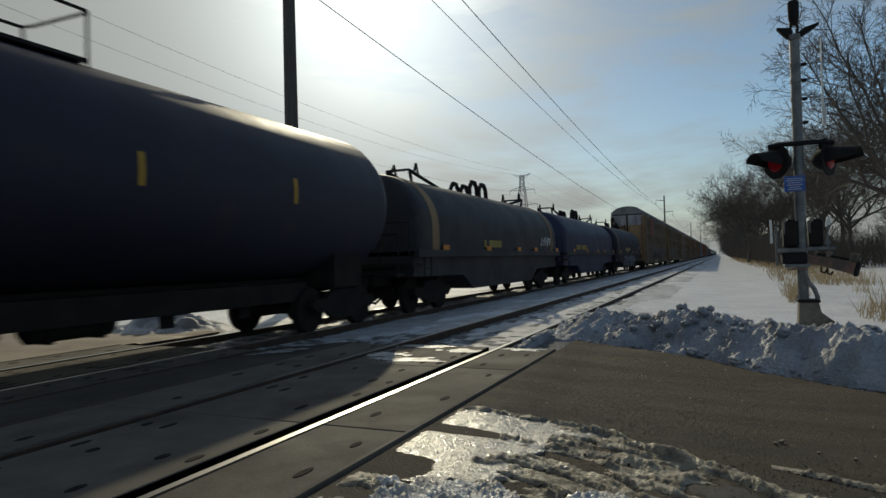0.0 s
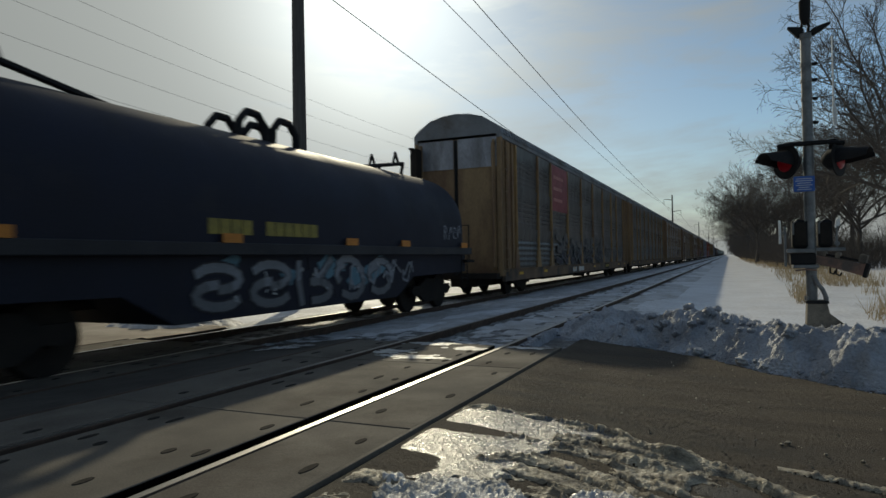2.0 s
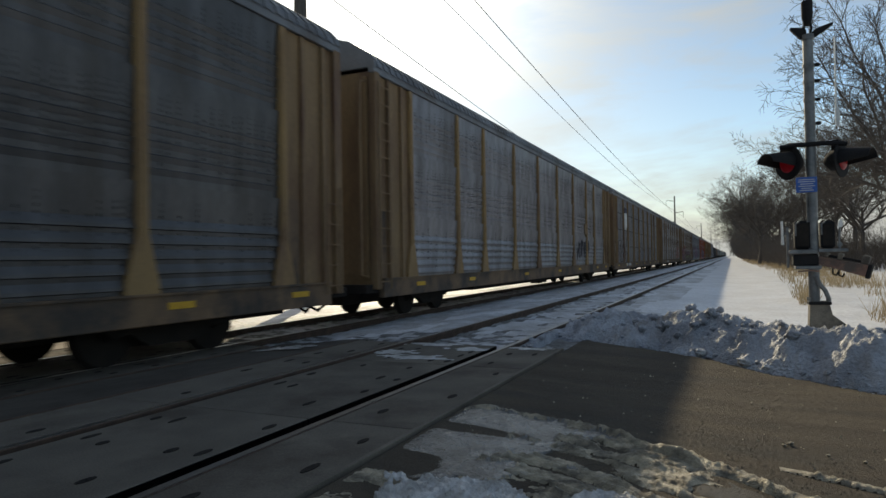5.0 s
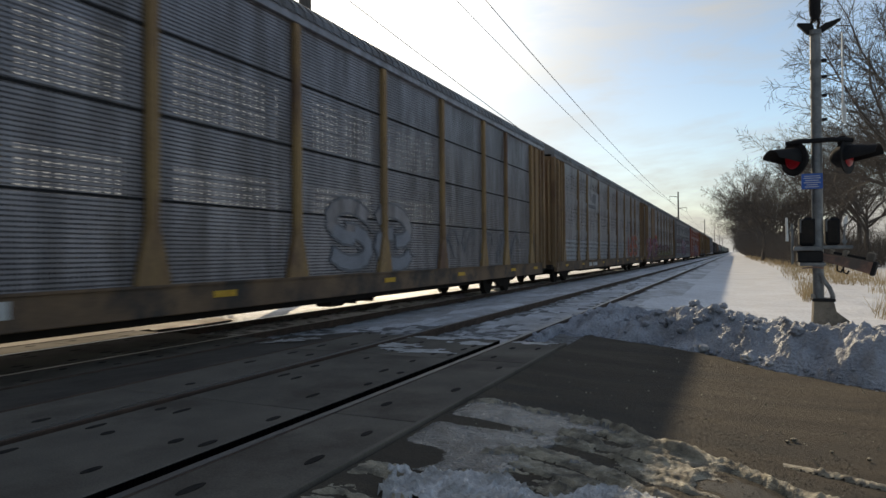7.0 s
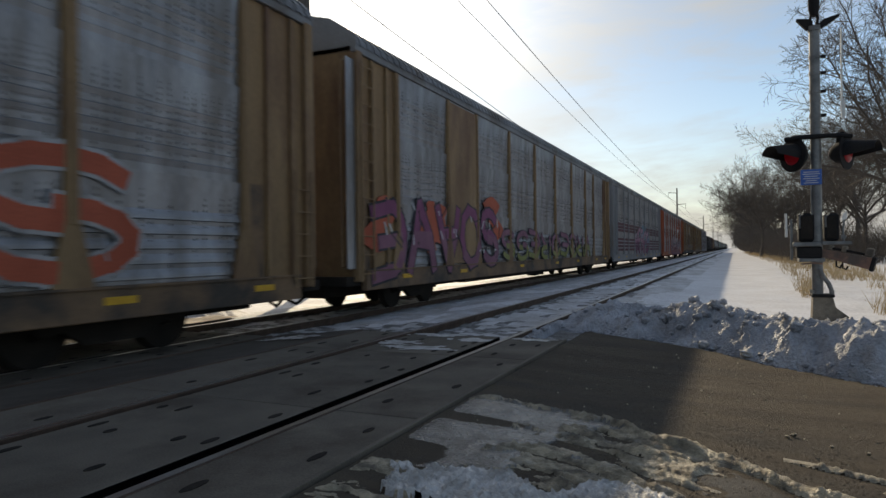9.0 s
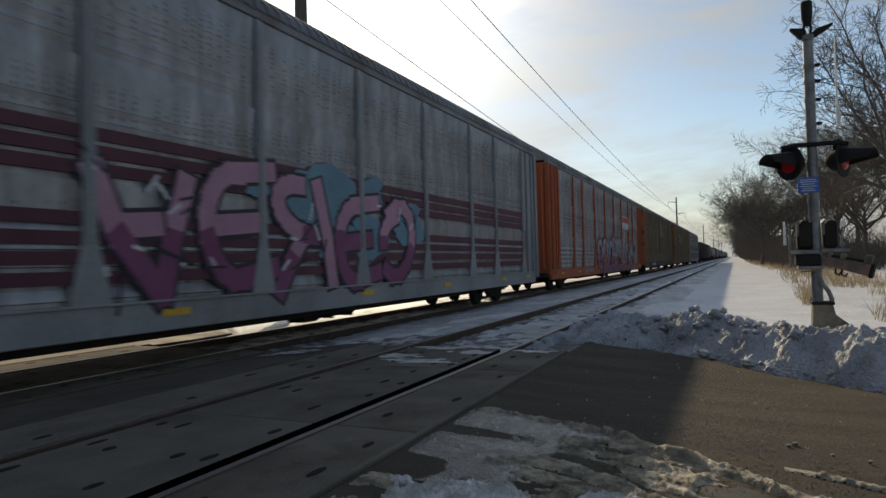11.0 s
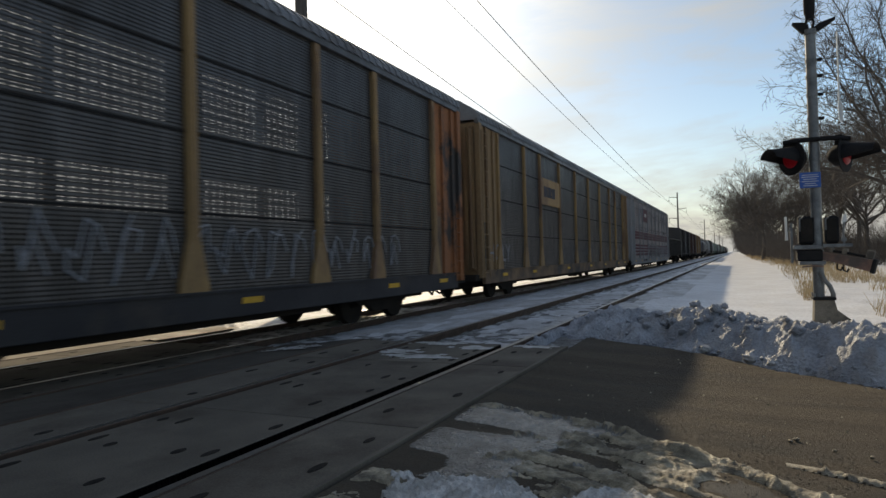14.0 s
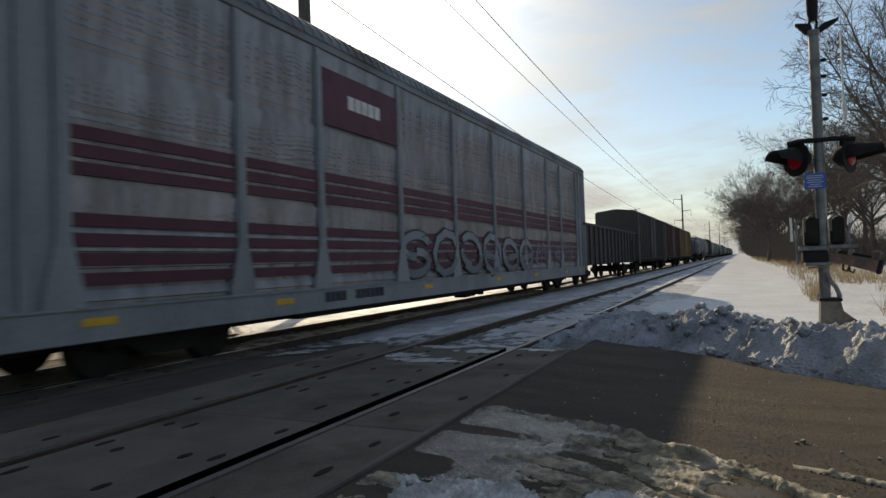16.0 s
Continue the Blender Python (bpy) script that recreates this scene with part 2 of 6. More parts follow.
M["orng"] = mat("orange_paint", (0.37, 0.082, 0.026), (0.30, 0.07, 0.026), 1.0, 40, 0.55, bump=0.2, c3=(0.22, 0.07, 0.035), spot=(0.56, 0.8), stretch=(1, 1, 0.4), vary=True)
M["greyp"] = mat("grey_paint", (0.25, 0.26, 0.28), (0.19, 0.20, 0.215), 0.9, 40, 0.55, bump=0.2, c3=(0.16, 0.13, 0.11), spot=(0.56, 0.8), stretch=(1, 1, 0.4), vary=True)
M["roof"] = mat("galvanised_roof", (0.20, 0.205, 0.215), (0.14, 0.145, 0.155), 0.8, 50, 0.5, metal=0.4, bump=0.2, c3=(0.10, 0.08, 0.065), spot=(0.5, 0.7))
M["boxblack"] = mat("black_boxcar_paint", (0.028, 0.027, 0.028), (0.04, 0.036, 0.034), 1, 40, 0.6, bump=0.2)
M["boxred"] = mat("oxide_red_paint", (0.085, 0.040, 0.032), (0.065, 0.034, 0.028), 1, 40, 0.65, bump=0.2)
M["hopgrey"] = mat("grey_hopper_paint", (0.26, 0.27, 0.27), (0.20, 0.21, 0.21), 0.8, 40, 0.6, bump=0.2, c3=(0.12, 0.10, 0.085))
M["hopgreen"] = mat("green_hopper_paint", (0.10, 0.15, 0.11), (0.08, 0.12, 0.09), 0.8, 40, 0.6, bump=0.2)
for key, c in (("g_palepink", (0.36, 0.27, 0.32)), ("g_pink", (0.42, 0.22, 0.31)), ("g_mauve", (0.21, 0.085, 0.14)), ("g_teal", (0.12, 0.23, 0.30)), ("g_dark", (0.022, 0.02, 0.03)), ("g_white", (0.55, 0.56, 0.58)),
               ("g_palered", (0.46, 0.20, 0.18)), ("g_red", (0.42, 0.085, 0.04)), ("g_purple", (0.20, 0.05, 0.13)), ("g_olive", (0.20, 0.21, 0.06)), ("g_grey", (0.24, 0.25, 0.28)), ("g_smoke", (0.15, 0.155, 0.17)), ("g_blue", (0.10, 0.20, 0.42))):
    M[key] = mat("spray_" + key[2:], c, tuple(v * 0.8 for v in c), 1.6, 35, 0.6, bump=0.05)

# ---- mesh tools ----


class MB:
    """Collects boxes, bars, lofts and prisms into one mesh."""

    def __init__(self):
        self.v, self.f, self.m, self.mi = [], [], [], 0

    def add(self, vs, fs):
        o = len(self.v)
        self.v.extend(vs)
        self.f.extend([tuple(i + o for i in f) for f in fs])
        self.m.extend([self.mi] * len(fs))
        return self

    def box(self, x0, x1, y0, y1, z0, z1, b=0.0):
        if b <= 0:
            vs = [(x, y, z) for z in (z0, z1) for x, y in ((x0, y0), (x1, y0), (x1, y1), (x0, y1))]
            return self.add(vs, [(3, 2, 1, 0), (4, 5, 6, 7), (0, 1, 5, 4), (1, 2, 6, 5), (2, 3, 7, 6), (3, 0, 4, 7)])
        ring = lambda x0, x1, y0, y1, z: [(x0, y0, z), (x1, y0, z), (x1, y1, z), (x0, y1, z)]
        vs = ring(x0 + b, x1 - b, y0 + b, y1 - b, z0) + ring(x0, x1, y0, y1, z0 + b) + ring(x0, x1, y0, y1, z1 - b) + ring(x0 + b, x1 - b, y0 + b, y1 - b, z1)
        fs = [(3, 2, 1, 0), (12, 13, 14, 15)]
        for k in range(3):
            for i in range(4):
                j = (i + 1) % 4
                fs.append((4 * k + i, 4 * k + j, 4 * k + 4 + j, 4 * k + 4 + i))
        return self.add(vs, fs)

    def loft(self, rings, close=True, caps=True):
        n = len(rings[0])
        vs = [p for r in rings for p in r]
        fs = []
        for k in range(len(rings) - 1):
            for i in range(n if close else n - 1):
                j = (i + 1) % n
                fs.append((k * n + i, k * n + j, (k + 1) * n + j, (k + 1) * n + i))
        if caps and close:
            fs.append(tuple(range(n))[::-1])
            fs.append(tuple((len(rings) - 1) * n + i for i in range(n)))
        return self.add(vs, fs)

    def prism(self, pts, axis, a, b):
        """A polygon drawn out along an axis. Its two coordinates are those of the other axes, in order."""
        put = {'x': lambda p, q: (q, p[0], p[1]), 'y': lambda p, q: (p[0], q, p[1]), 'z': lambda p, q: (p[0], p[1], q)}[axis]
        return self.loft([[put(p, a) for p in pts], [put(p, b) for p in pts]])

    def tube(self, path, radii, n=6, caps=True):
        pts = [Vector(p) for p in path]
        if not isinstance(radii, (list, tuple)):
            radii = [radii] * len(pts)
        rings = []
        up = None
        for i, p in enumerate(pts):
            d = (pts[min(i + 1, len(pts) - 1)] - pts[max(i - 1, 0)]).normalized()
            if up is None:
                up = d.orthogonal().normalized()
            else:
                up = (up - d * up.dot(d))
                up = up.normalized() if up.length > 1e-5 else d.orthogonal().normalized()
            s = d.cross(up)
            rings.append([tuple(p + (up * math.cos(2 * math.pi * k / n) + s * math.sin(2 * math.pi * k / n)) * radii[i]) for k in range(n)])
        return self.loft(rings, caps=caps)

    def bar(self, a, b, r, n=5):
        return self.tube([a, b], r, n)

    def mesh(self, name, mats, smooth=False):
        me = bpy.data.meshes.new(name)
        me.from_pydata(self.v, [], self.f)
        for m in (mats if isinstance(mats, (list, tuple)) else [mats]):
            me.materials.append(M[m])
        if any(self.m):
            me.polygons.foreach_set("material_index", self.m)
        if smooth:
            me.polygons.foreach_set("use_smooth", [True] * len(me.polygons))
        bm = bmesh.new()
        bm.from_mesh(me)
        bmesh.ops.recalc_face_normals(bm, faces=bm.faces)
        bm.to_mesh(me)
        bm.free()
        if smooth:
            me.set_sharp_from_angle(angle=radians(38))
        return me


def part(name, mb, mats, parent=None, label="", smooth=False, at=(0, 0, 0)):
    """One mesh object under a thing or a part; mb may also be a ready mesh."""
    me = mb.mesh(name, mats, smooth) if isinstance(mb, MB) else mb
    ob = new(name, me)
    ob.parent = parent
    ob.location = at
    if label:
        tagged(ob, label)
    return ob


def thing(name, label, category, group="", kind="", at=(0, 0, 0)):
    ob = new(name)
    ob.location = at
    ob.empty_display_size = 0.2
    return tagged(ob, label, category, group, kind)

# ---- the ground, the road and the two tracks ----
TRACK_X, TRACK_Z = -4.55, -0.15      # middle and height of the train's track; the other track lies at x = 0, z = 0
PANEL_Y1 = 7.43


EDGE_X, EDGE_Y = (1.0, 1.65, 2.15, 3.0, 3.73, 4.26, 4.65, 6.0, 40.0), (9.0, 8.62, 8.43, 8.0, 7.28, 6.75, 6.45, 5.6, -4.0)


def far_edge(x):
    """The far edge of the road."""
    if x > 1.0:
        return float(np.interp(x, EDGE_X, EDGE_Y)) + 0.05 * noise.noise(Vector((x * 3, 0, 8)))
    if x > -6.03:
        return 7.9 + 0.5 * noise.noise(Vector((x * 1.3, 0, 8)))
    return 9.1 + 0.12 * (1.0 - x)


def base_z(x):
    if x > 1.46:
        return -0.115 * min(1.0, (x - 1.46) / 2.2)
    if x > -1.46:
        return 0.0
    if x > -3.1:
        return TRACK_Z * (-1.46 - x) / 1.64
    return TRACK_Z


def snow_z(x, y):
    n = noise.noise(Vector((x * 0.9, y * 0.45, 3.0))) * 0.035 + noise.noise(Vector((x * 3.1, y * 1.6, 9.0))) * 0.014
    far = noise.noise(Vector((x * 0.05, y * 0.05, 1.0))) * 0.12 * min(1.0, max(0.0, (abs(x) - 6) / 14))
    z = base_z(x) - 0.085 + n + far
    if x > 4.5:
        z += 0.03 * min(1, (x - 4.5) / 2)
    d = y - far_edge(x)
    if -1.48 < x < 1.52 or -6.05 < x < -3.08:
        d = y - 7.05
    if d < 0.35 and x > -14:
        z -= 0.16 * min(1.0, max(0.0, (0.35 - d) / 0.4))
    if -6.5 < x < 2 and y < 30:
        z += 0.035 * noise.noise(Vector((x * 4.5, y * 2.5, 14))) + 0.018 * noise.noise(Vector((x * 11, y * 7, 15)))
    if abs(x) < 0.85 or abs(x - TRACK_X) < 0.85:
        z -= 0.03
    return z


def spread(lo, hi, fine_lo, fine_hi, step, grow=1.25):
    a, s = [fine_lo], step
    while a[-1] < fine_hi:
        a.append(a[-1] + step)
    s = step
    while a[-1] < hi:
        s *= grow
        a.append(min(hi, a[-1] + s))
    b, s = [fine_lo], step
    while b[-1] > lo:
        s *= grow
        b.append(max(lo, b[-1] - s))
    return sorted(set(b + a))


def sheet(name, xs, ys, fn, mats, pick=None, label="", category="", kind="structure", smooth=True, keep=None):
    vs = [(x, y, fn(x, y)) for y in ys for x in xs]
    n = len(xs)
    fs, mi = [], []
    for j in range(len(ys) - 1):
        for i in range(n - 1):
            cx, cy = (xs[i] + xs[i + 1]) / 2, (ys[j] + ys[j + 1]) / 2
            if keep and not keep(cx, cy):
                continue
            fs.append((j * n + i, j * n + i + 1, (j + 1) * n + i + 1, (j + 1) * n + i))
            mi.append(pick(cx, cy) if pick else 0)
    me = bpy.data.meshes.new(name)
    me.from_pydata(vs, [], fs)
    for m in mats:
        me.materials.append(M[m])
    me.polygons.foreach_set("material_index", mi)
    me.polygons.foreach_set("use_smooth", [smooth] * len(fs))
    bm = bmesh.new()
    bm.from_mesh(me)
    bmesh.ops.delete(bm, geom=[v for v in bm.verts if not v.link_faces], context='VERTS')
    bm.to_mesh(me)
    bm.free()
    return tagged(new(name, me), label, category, kind=kind)


def ground_kind(x, y):
    """0 clean snow, 1 trodden dirty snow about the tracks, 2 ballast that shows through."""
    if not -6.6 < x < 2.0 or y > 160:
        return 0
    if y < 9.4 + 0.6 * noise.noise(Vector((x * 1.5, 0, 6))) and noise.noise(Vector((x * 3, y * 3, 14))) > (-0.5 if x > 0.7 else -0.05):
        return 2
    for xc in (0, TRACK_X):
        off = abs(abs(x - xc) - 0.75)
        if off < 0.22 and noise.noise(Vector((x * 5, y * 1.3, 4))) > (-0.15 if off < 0.13 else 0.12):
            return 2
        if abs(x - xc) < 0.7 and noise.noise(Vector((x * 3.5, y * 3.0, 24))) > 0.28:
            return 2
    return 1 if noise.noise(Vector((x * 0.8, y * 0.4, 2))) > -0.35 + 0.006 * y else 0


sheet("ground", spread(-2500, 2500, -14, 14, 0.16), spread(-400, 3500, 5.5, 40, 0.16, 1.12), snow_z, ["snow", "snow_dirty", "ballast"], ground_kind, label="wide field of wind-packed snow beside the railway",
      category="snow")


def road_z(x, y):
    return base_z(x) - 0.012 + noise.noise(Vector((x * 0.7, y * 0.7, 5))) * 0.012 - (0.03 if y > far_edge(x) - 0.2 else 0)


for name, xs, lab in (("road", spread(1.5, 90, 1.5, 8, 0.07), "asphalt road with brown dust, wet patches and grit"),
                      ("road_between_tracks", spread(-3.1, -1.47, -3.1, -1.47, 0.1), "grey asphalt between the two tracks at the crossing"),
                      ("road_beyond", spread(-90, -6.02, -12, -6.02, 0.12), "tan dusty road beyond the second track")):
    far = name == "road_beyond"
    sheet(name, xs, spread(-60, 9.9, 1.5, 9.9, 0.09), road_z, ["far_dirt"] if far else ["asphalt_grey"] if "between" in name else ["asphalt"], None, lab, "road",
          keep=lambda x, y: y < far_edge(x) + 0.12 * noise.noise(Vector((x * 2, 1, 4))))


RIDGE_X, RIDGE_Y = (1.4, 1.65, 1.85, 2.2, 2.57, 2.98, 3.39, 3.63, 3.91, 6.5), (4.12, 4.28, 4.25, 4.20, 4.10, 3.84, 3.60, 3.41, 3.22, 1.9)


def slush_top(x):
    """Far border of the slush, where the ploughed lane begins."""
    return float(np.interp(x, RIDGE_X, RIDGE_Y)) + 0.04 * noise.noise(Vector((x * 3.1, 2, 8))) + 0.015 * noise.noise(Vector((x * 13, 2, 9)))


def unit(v):
    return min(1.0, max(0.0, v))


def slush_zone(x, y):
    """Which of these lies there: 0 ridged slush, 1 white ice lump, 2 flat wet glaze, 3 wet bare asphalt with grit."""
    n = noise.noise(Vector((x * 4, y * 4, 21))) + 0.5 * noise.noise(Vector((x * 11, y * 11, 22)))
    if ((x - 2.16) / 0.42) ** 2 + ((y - 2.42) / 0.27) ** 2 + 0.7 * n < 1 or ((x - 2.95) / 0.4) ** 2 + ((y - 2.62) / 0.16) ** 2 + 0.7 * n < 1:
        return 1
    d = slush_top(x) - y
    if x + 0.45 * n < 2.25 + 0.2 * (y - 3) and y > 2.6 and d > 0.10 - 0.1 * n:
        return 2
    if x + 0.22 * n > 3.29 and d > 0.27 + 0.06 * n:
        return 3
    return 0


def slush_h(x, y):
    """Height of the dirty refrozen slush along the wheel paths."""
    along, across = x * 0.85 - y * 0.53, x * 0.53 + y * 0.85
    d = slush_top(x) - y
    edge = unit(d / 0.05) * unit((x - 1.49) / 0.10) * unit((7.4 - x) / 1.2) * unit((y - 1.3) / 0.5)
    strip = abs(y - (3.735 - 0.46 * (x - 3.66))) / (0.035 + 0.03 * abs(noise.noise(Vector((along * 5, 0, 31)))))
    if strip < 1 and x > 3.62:
        return 0.030 * (1 - strip * strip) * unit((x - 3.62) / 0.15) * (0.4 + 1.2 * abs(noise.noise(Vector((x * 24, y * 24, 3)))))
    zone = slush_zone(x, y)
    warp = 0.07 * noise.noise(Vector((along * 1.3, across * 1.3, 17))) + 0.02 * noise.noise(Vector((along * 5, across * 9, 18)))
    c = d + warp
    crumb = abs(noise.noise(Vector((x * 26, y * 26, 3)))) + 0.6 * abs(noise.noise(Vector((x * 60, y * 60, 5))))
    streak = abs(noise.noise(Vector((along * 2.2, c * 15, 7)))) + 0.6 * abs(noise.noise(Vector((along * 6, c * 36, 8))))
    gap = 0.04 * math.exp(-(((x - 1.75) / 0.32) ** 2 + ((y - 3.62) / 0.10) ** 2)) + 0.05 * math.exp(-(((x - 1.62) / 0.24) ** 2 + ((y - 2.78) / 0.20) ** 2))
    if zone == 3:
        h = -0.004
    elif zone == 2:
        h = 0.006 + 0.008 * crumb + 0.008 * noise.noise(Vector((x * 3, y * 3, 6))) - gap
    elif zone == 1:
        h = 0.020 + 0.045 * crumb + 0.03 * noise.noise(Vector((x * 4, y * 4, 6)))
    else:
        lane = sum(a * math.exp(-((c - m) / w) ** 2) for m, w, a in ((0.12, 0.075, 0.075), (0.42, 0.05, 0.040), (0.66, 0.05, 0.045), (0.98, 0.06, 0.045), (1.3, 0.06, 0.04)))
        lane *= (0.30 + 1.5 * abs(noise.noise(Vector((along * 2.3, c * 2, 4))))) * (0.25 + 0.75 * unit((x - 2.1) / 0.6))
        h = unit(d / 0.08) * (0.32 * lane + 0.6 * lane * streak + 0.026 * streak + 0.022 * crumb)
        h -= 0.065 * unit(1.8 * noise.noise(Vector((along * 1.2, c * 5.5, 12))) + 0.6 * noise.noise(Vector((along * 4, c * 16, 13))) + 0.04) * unit((d - 0.16) / 0.1)
    # the slush thins out towards the bare wet asphalt
    n = noise.noise(Vector((x * 4, y * 4, 21))) + 0.5 * noise.noise(Vector((x * 11, y * 11, 22)))
    edge *= 1 - unit((x + 0.22 * n - 3.14) / 0.15) * unit((d - 0.17 - 0.06 * n) / 0.10) if zone == 0 else 1
    return (h + 0.002) * edge - 0.012 * (1 - edge)


sheet("dirty_slush", [1.48 + 0.015 * i for i in range(330)], [1.6 + 0.015 * i for i in range(185)], lambda x, y: road_z(x, y) + slush_h(x, y) + 0.003, ["slush", "ice", "glaze", "wet"],
      slush_zone, "ridges of dirty half-melted slush on the road", "slush", "stuff", keep=lambda x, y: slush_h(x, y) > -0.008, smooth=True)

# loose grit and small stones on the road
rg = random.Random(4)
grit = MB()
for _ in range(600):
    x, y = 1.7 + 5 * rg.random(), 2.0 + 5.5 * rg.random() ** 1.3
    if y > far_edge(x) - 0.1:
        continue
    s = 0.004 + 0.012 * rg.random() ** 3
    z = road_z(x, y)
    a = rg.random() * 3
    vs = [(x + s * math.cos(a + k * 2.1), y + s * math.sin(a + k * 2.1), z - 0.002) for k in range(3)] + [(x + s * 0.2, y, z + s)]
    grit.add(vs, [(0, 1, 3), (1, 2, 3), (2, 0, 3)])
gravel = MB()
for _ in range(5200):
    x = 2.2 + 3.6 * rg.random()
    y = slush_top(x) - 0.9 + 1.7 * rg.random() ** 1.2
    s = 0.004 + 0.009 * rg.random() ** 3
    z = road_z(x, y)
    a = rg.random() * 3
    gravel.add([(x + s * math.cos(a + k * 2.1), y + s * math.sin(a + k * 2.1), z - 0.002) for k in range(3)] + [(x, y + s * 0.2, z + s * 0.55)], [(0, 1, 3), (1, 2, 3), (2, 0, 3)])
tagged(part("gravel", gravel, "asphalt_grey"), "loose dark gravel along the edge of the slush", "gravel", kind="stuff")
tagged(part("grit", grit, "slush"), "scattered grit and crumbs of ice", "grit", kind="stuff")


def clod(name, x, y, z, r, seed, mat_name, label, category, squash=0.75):
    bm = bmesh.new()
    bmesh.ops.create_icosphere(bm, subdivisions=3, radius=r)
    for v in bm.verts:
        p = v.co.normalized()
        v.co *= 0.85 + 0.5 * noise.noise(p * 1.8 + Vector((seed, 0, 0))) + 0.3 * noise.noise(p * 4.5 + Vector((seed, 3, 0)))
        v.co.z *= squash
    me = bpy.data.meshes.new(name)
    bm.to_mesh(me)
    bm.free()
    me.materials.append(M[mat_name])
    me.polygons.foreach_set("use_smooth", [True] * len(me.polygons))
    ob = new(name, me)
    ob.location = (x, y, z)
    return tagged(ob, label, category, group="clods of ploughed snow")


def bank_h(x, y):
    """The ploughed bank along the far edge of the road."""
    d = y - far_edge(x)
    w = 2.5 if x < 5 else 2.9
    jag = 0.22 * noise.noise(Vector((x * 2.2, y * 2.2, 1))) + 0.10 * noise.noise(Vector((x * 7, y * 7, 2)))
    t = d + jag
    if d <= -0.05 or t <= 0 or d >= w or x < 0.75:
        return -0.06
    rise = min(1.0, t / 0.66) ** 0.8
    fall = min(1.0, max(0.0, (w - d) / (w - 0.9)))
    prof = rise * fall * fall * (3 - 2 * fall)
    top = 0.30 + 0.15 * math.exp(-((x - 3.1) / 0.45) ** 2) + 0.13 * unit((x - 3.4) / 0.5) + 0.06 * noise.noise(Vector((x * 1.1, y * 1.1, 4)))
    top *= unit((x - 0.75) / 1.0) ** 0.8
    big = abs(noise.noise(Vector((x * 2.4, y * 2.4, 2))))
    mid = abs(noise.noise(Vector((x * 6.0, y * 6.0, 6))))
    small = 1 - 2 * abs(noise.noise(Vector((x * 13, y * 13, 1))))
    tiny = noise.noise(Vector((x * 27, y * 27, 5)))
    lump = 0.11 * big + 0.13 * mid + 0.045 * small + 0.04 * tiny
    return prof * top + prof ** 0.5 * lump * (0.45 + 0.55 * unit((x - 0.75) / 0.9)) - 0.03


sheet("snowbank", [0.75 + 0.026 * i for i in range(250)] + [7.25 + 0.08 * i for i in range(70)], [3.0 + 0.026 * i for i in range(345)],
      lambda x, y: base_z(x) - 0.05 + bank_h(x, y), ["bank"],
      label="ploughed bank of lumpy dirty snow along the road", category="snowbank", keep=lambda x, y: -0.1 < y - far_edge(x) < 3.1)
for i in range(150):
    x = 0.8 + 5.5 * rg.random()
    y = far_edge(x) + (0.25 + 1.2 * rg.random() if i < 60 else -0.06 + 0.2 * rg.random())
    r = 0.014 + (0.055 if i < 60 else 0.03) * rg.random() ** 2
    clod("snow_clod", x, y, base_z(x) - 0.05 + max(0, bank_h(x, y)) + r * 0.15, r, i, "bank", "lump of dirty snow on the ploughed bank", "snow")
for i in range(55):
    x = 3.15 + 0.42 * rg.gauss(0, 1)
    y = far_edge(x) + 0.75 + 0.28 * rg.gauss(0, 1)
    r = 0.025 + 0.065 * rg.random() ** 1.6
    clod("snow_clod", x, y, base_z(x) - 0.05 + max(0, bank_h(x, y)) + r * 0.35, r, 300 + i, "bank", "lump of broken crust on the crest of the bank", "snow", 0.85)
for i, (x, y, r) in enumerate(((3.02, 8.02, 0.07), (3.50, 7.55, 0.085), (3.72, 7.32, 0.05), (3.72, 4.29, 0.02), (3.91, 4.1, 0.012), (4.09, 4.02, 0.014), (3.68, 4.24, 0.014))):
    clod("snow_clod", x, y, base_z(x) + r * 0.3, r, 77 + i, "snow_dirty" if y > 6 else "slush", "lump of dirty snow at the foot of the bank" if y > 6 else "crumb of dirty snow on the bare road", "snow")


def pile_h(x, y):
    r = math.hypot((x + 7.6) / 1.5, (y - 9.9) / 1.3)
    return 0.30 * max(0, 1 - r) + (0.55 * abs(noise.noise(Vector((x * 2.4, y * 2.4, 1)))) + 0.12 * abs(noise.noise(Vector((x * 6, y * 6, 1))))) * max(0, 1.15 - r) - 0.05


sheet("snow_pile", [-9.4 + 0.045 * i for i in range(80)], [8.3 + 0.045 * i for i in range(72)], lambda x, y: TRACK_Z - 0.05 + pile_h(x, y), ["snow_dirty"],
      label="rough pile of ploughed snow beyond the tracks", category="snow pile", keep=lambda x, y: pile_h(x, y) > -0.04)

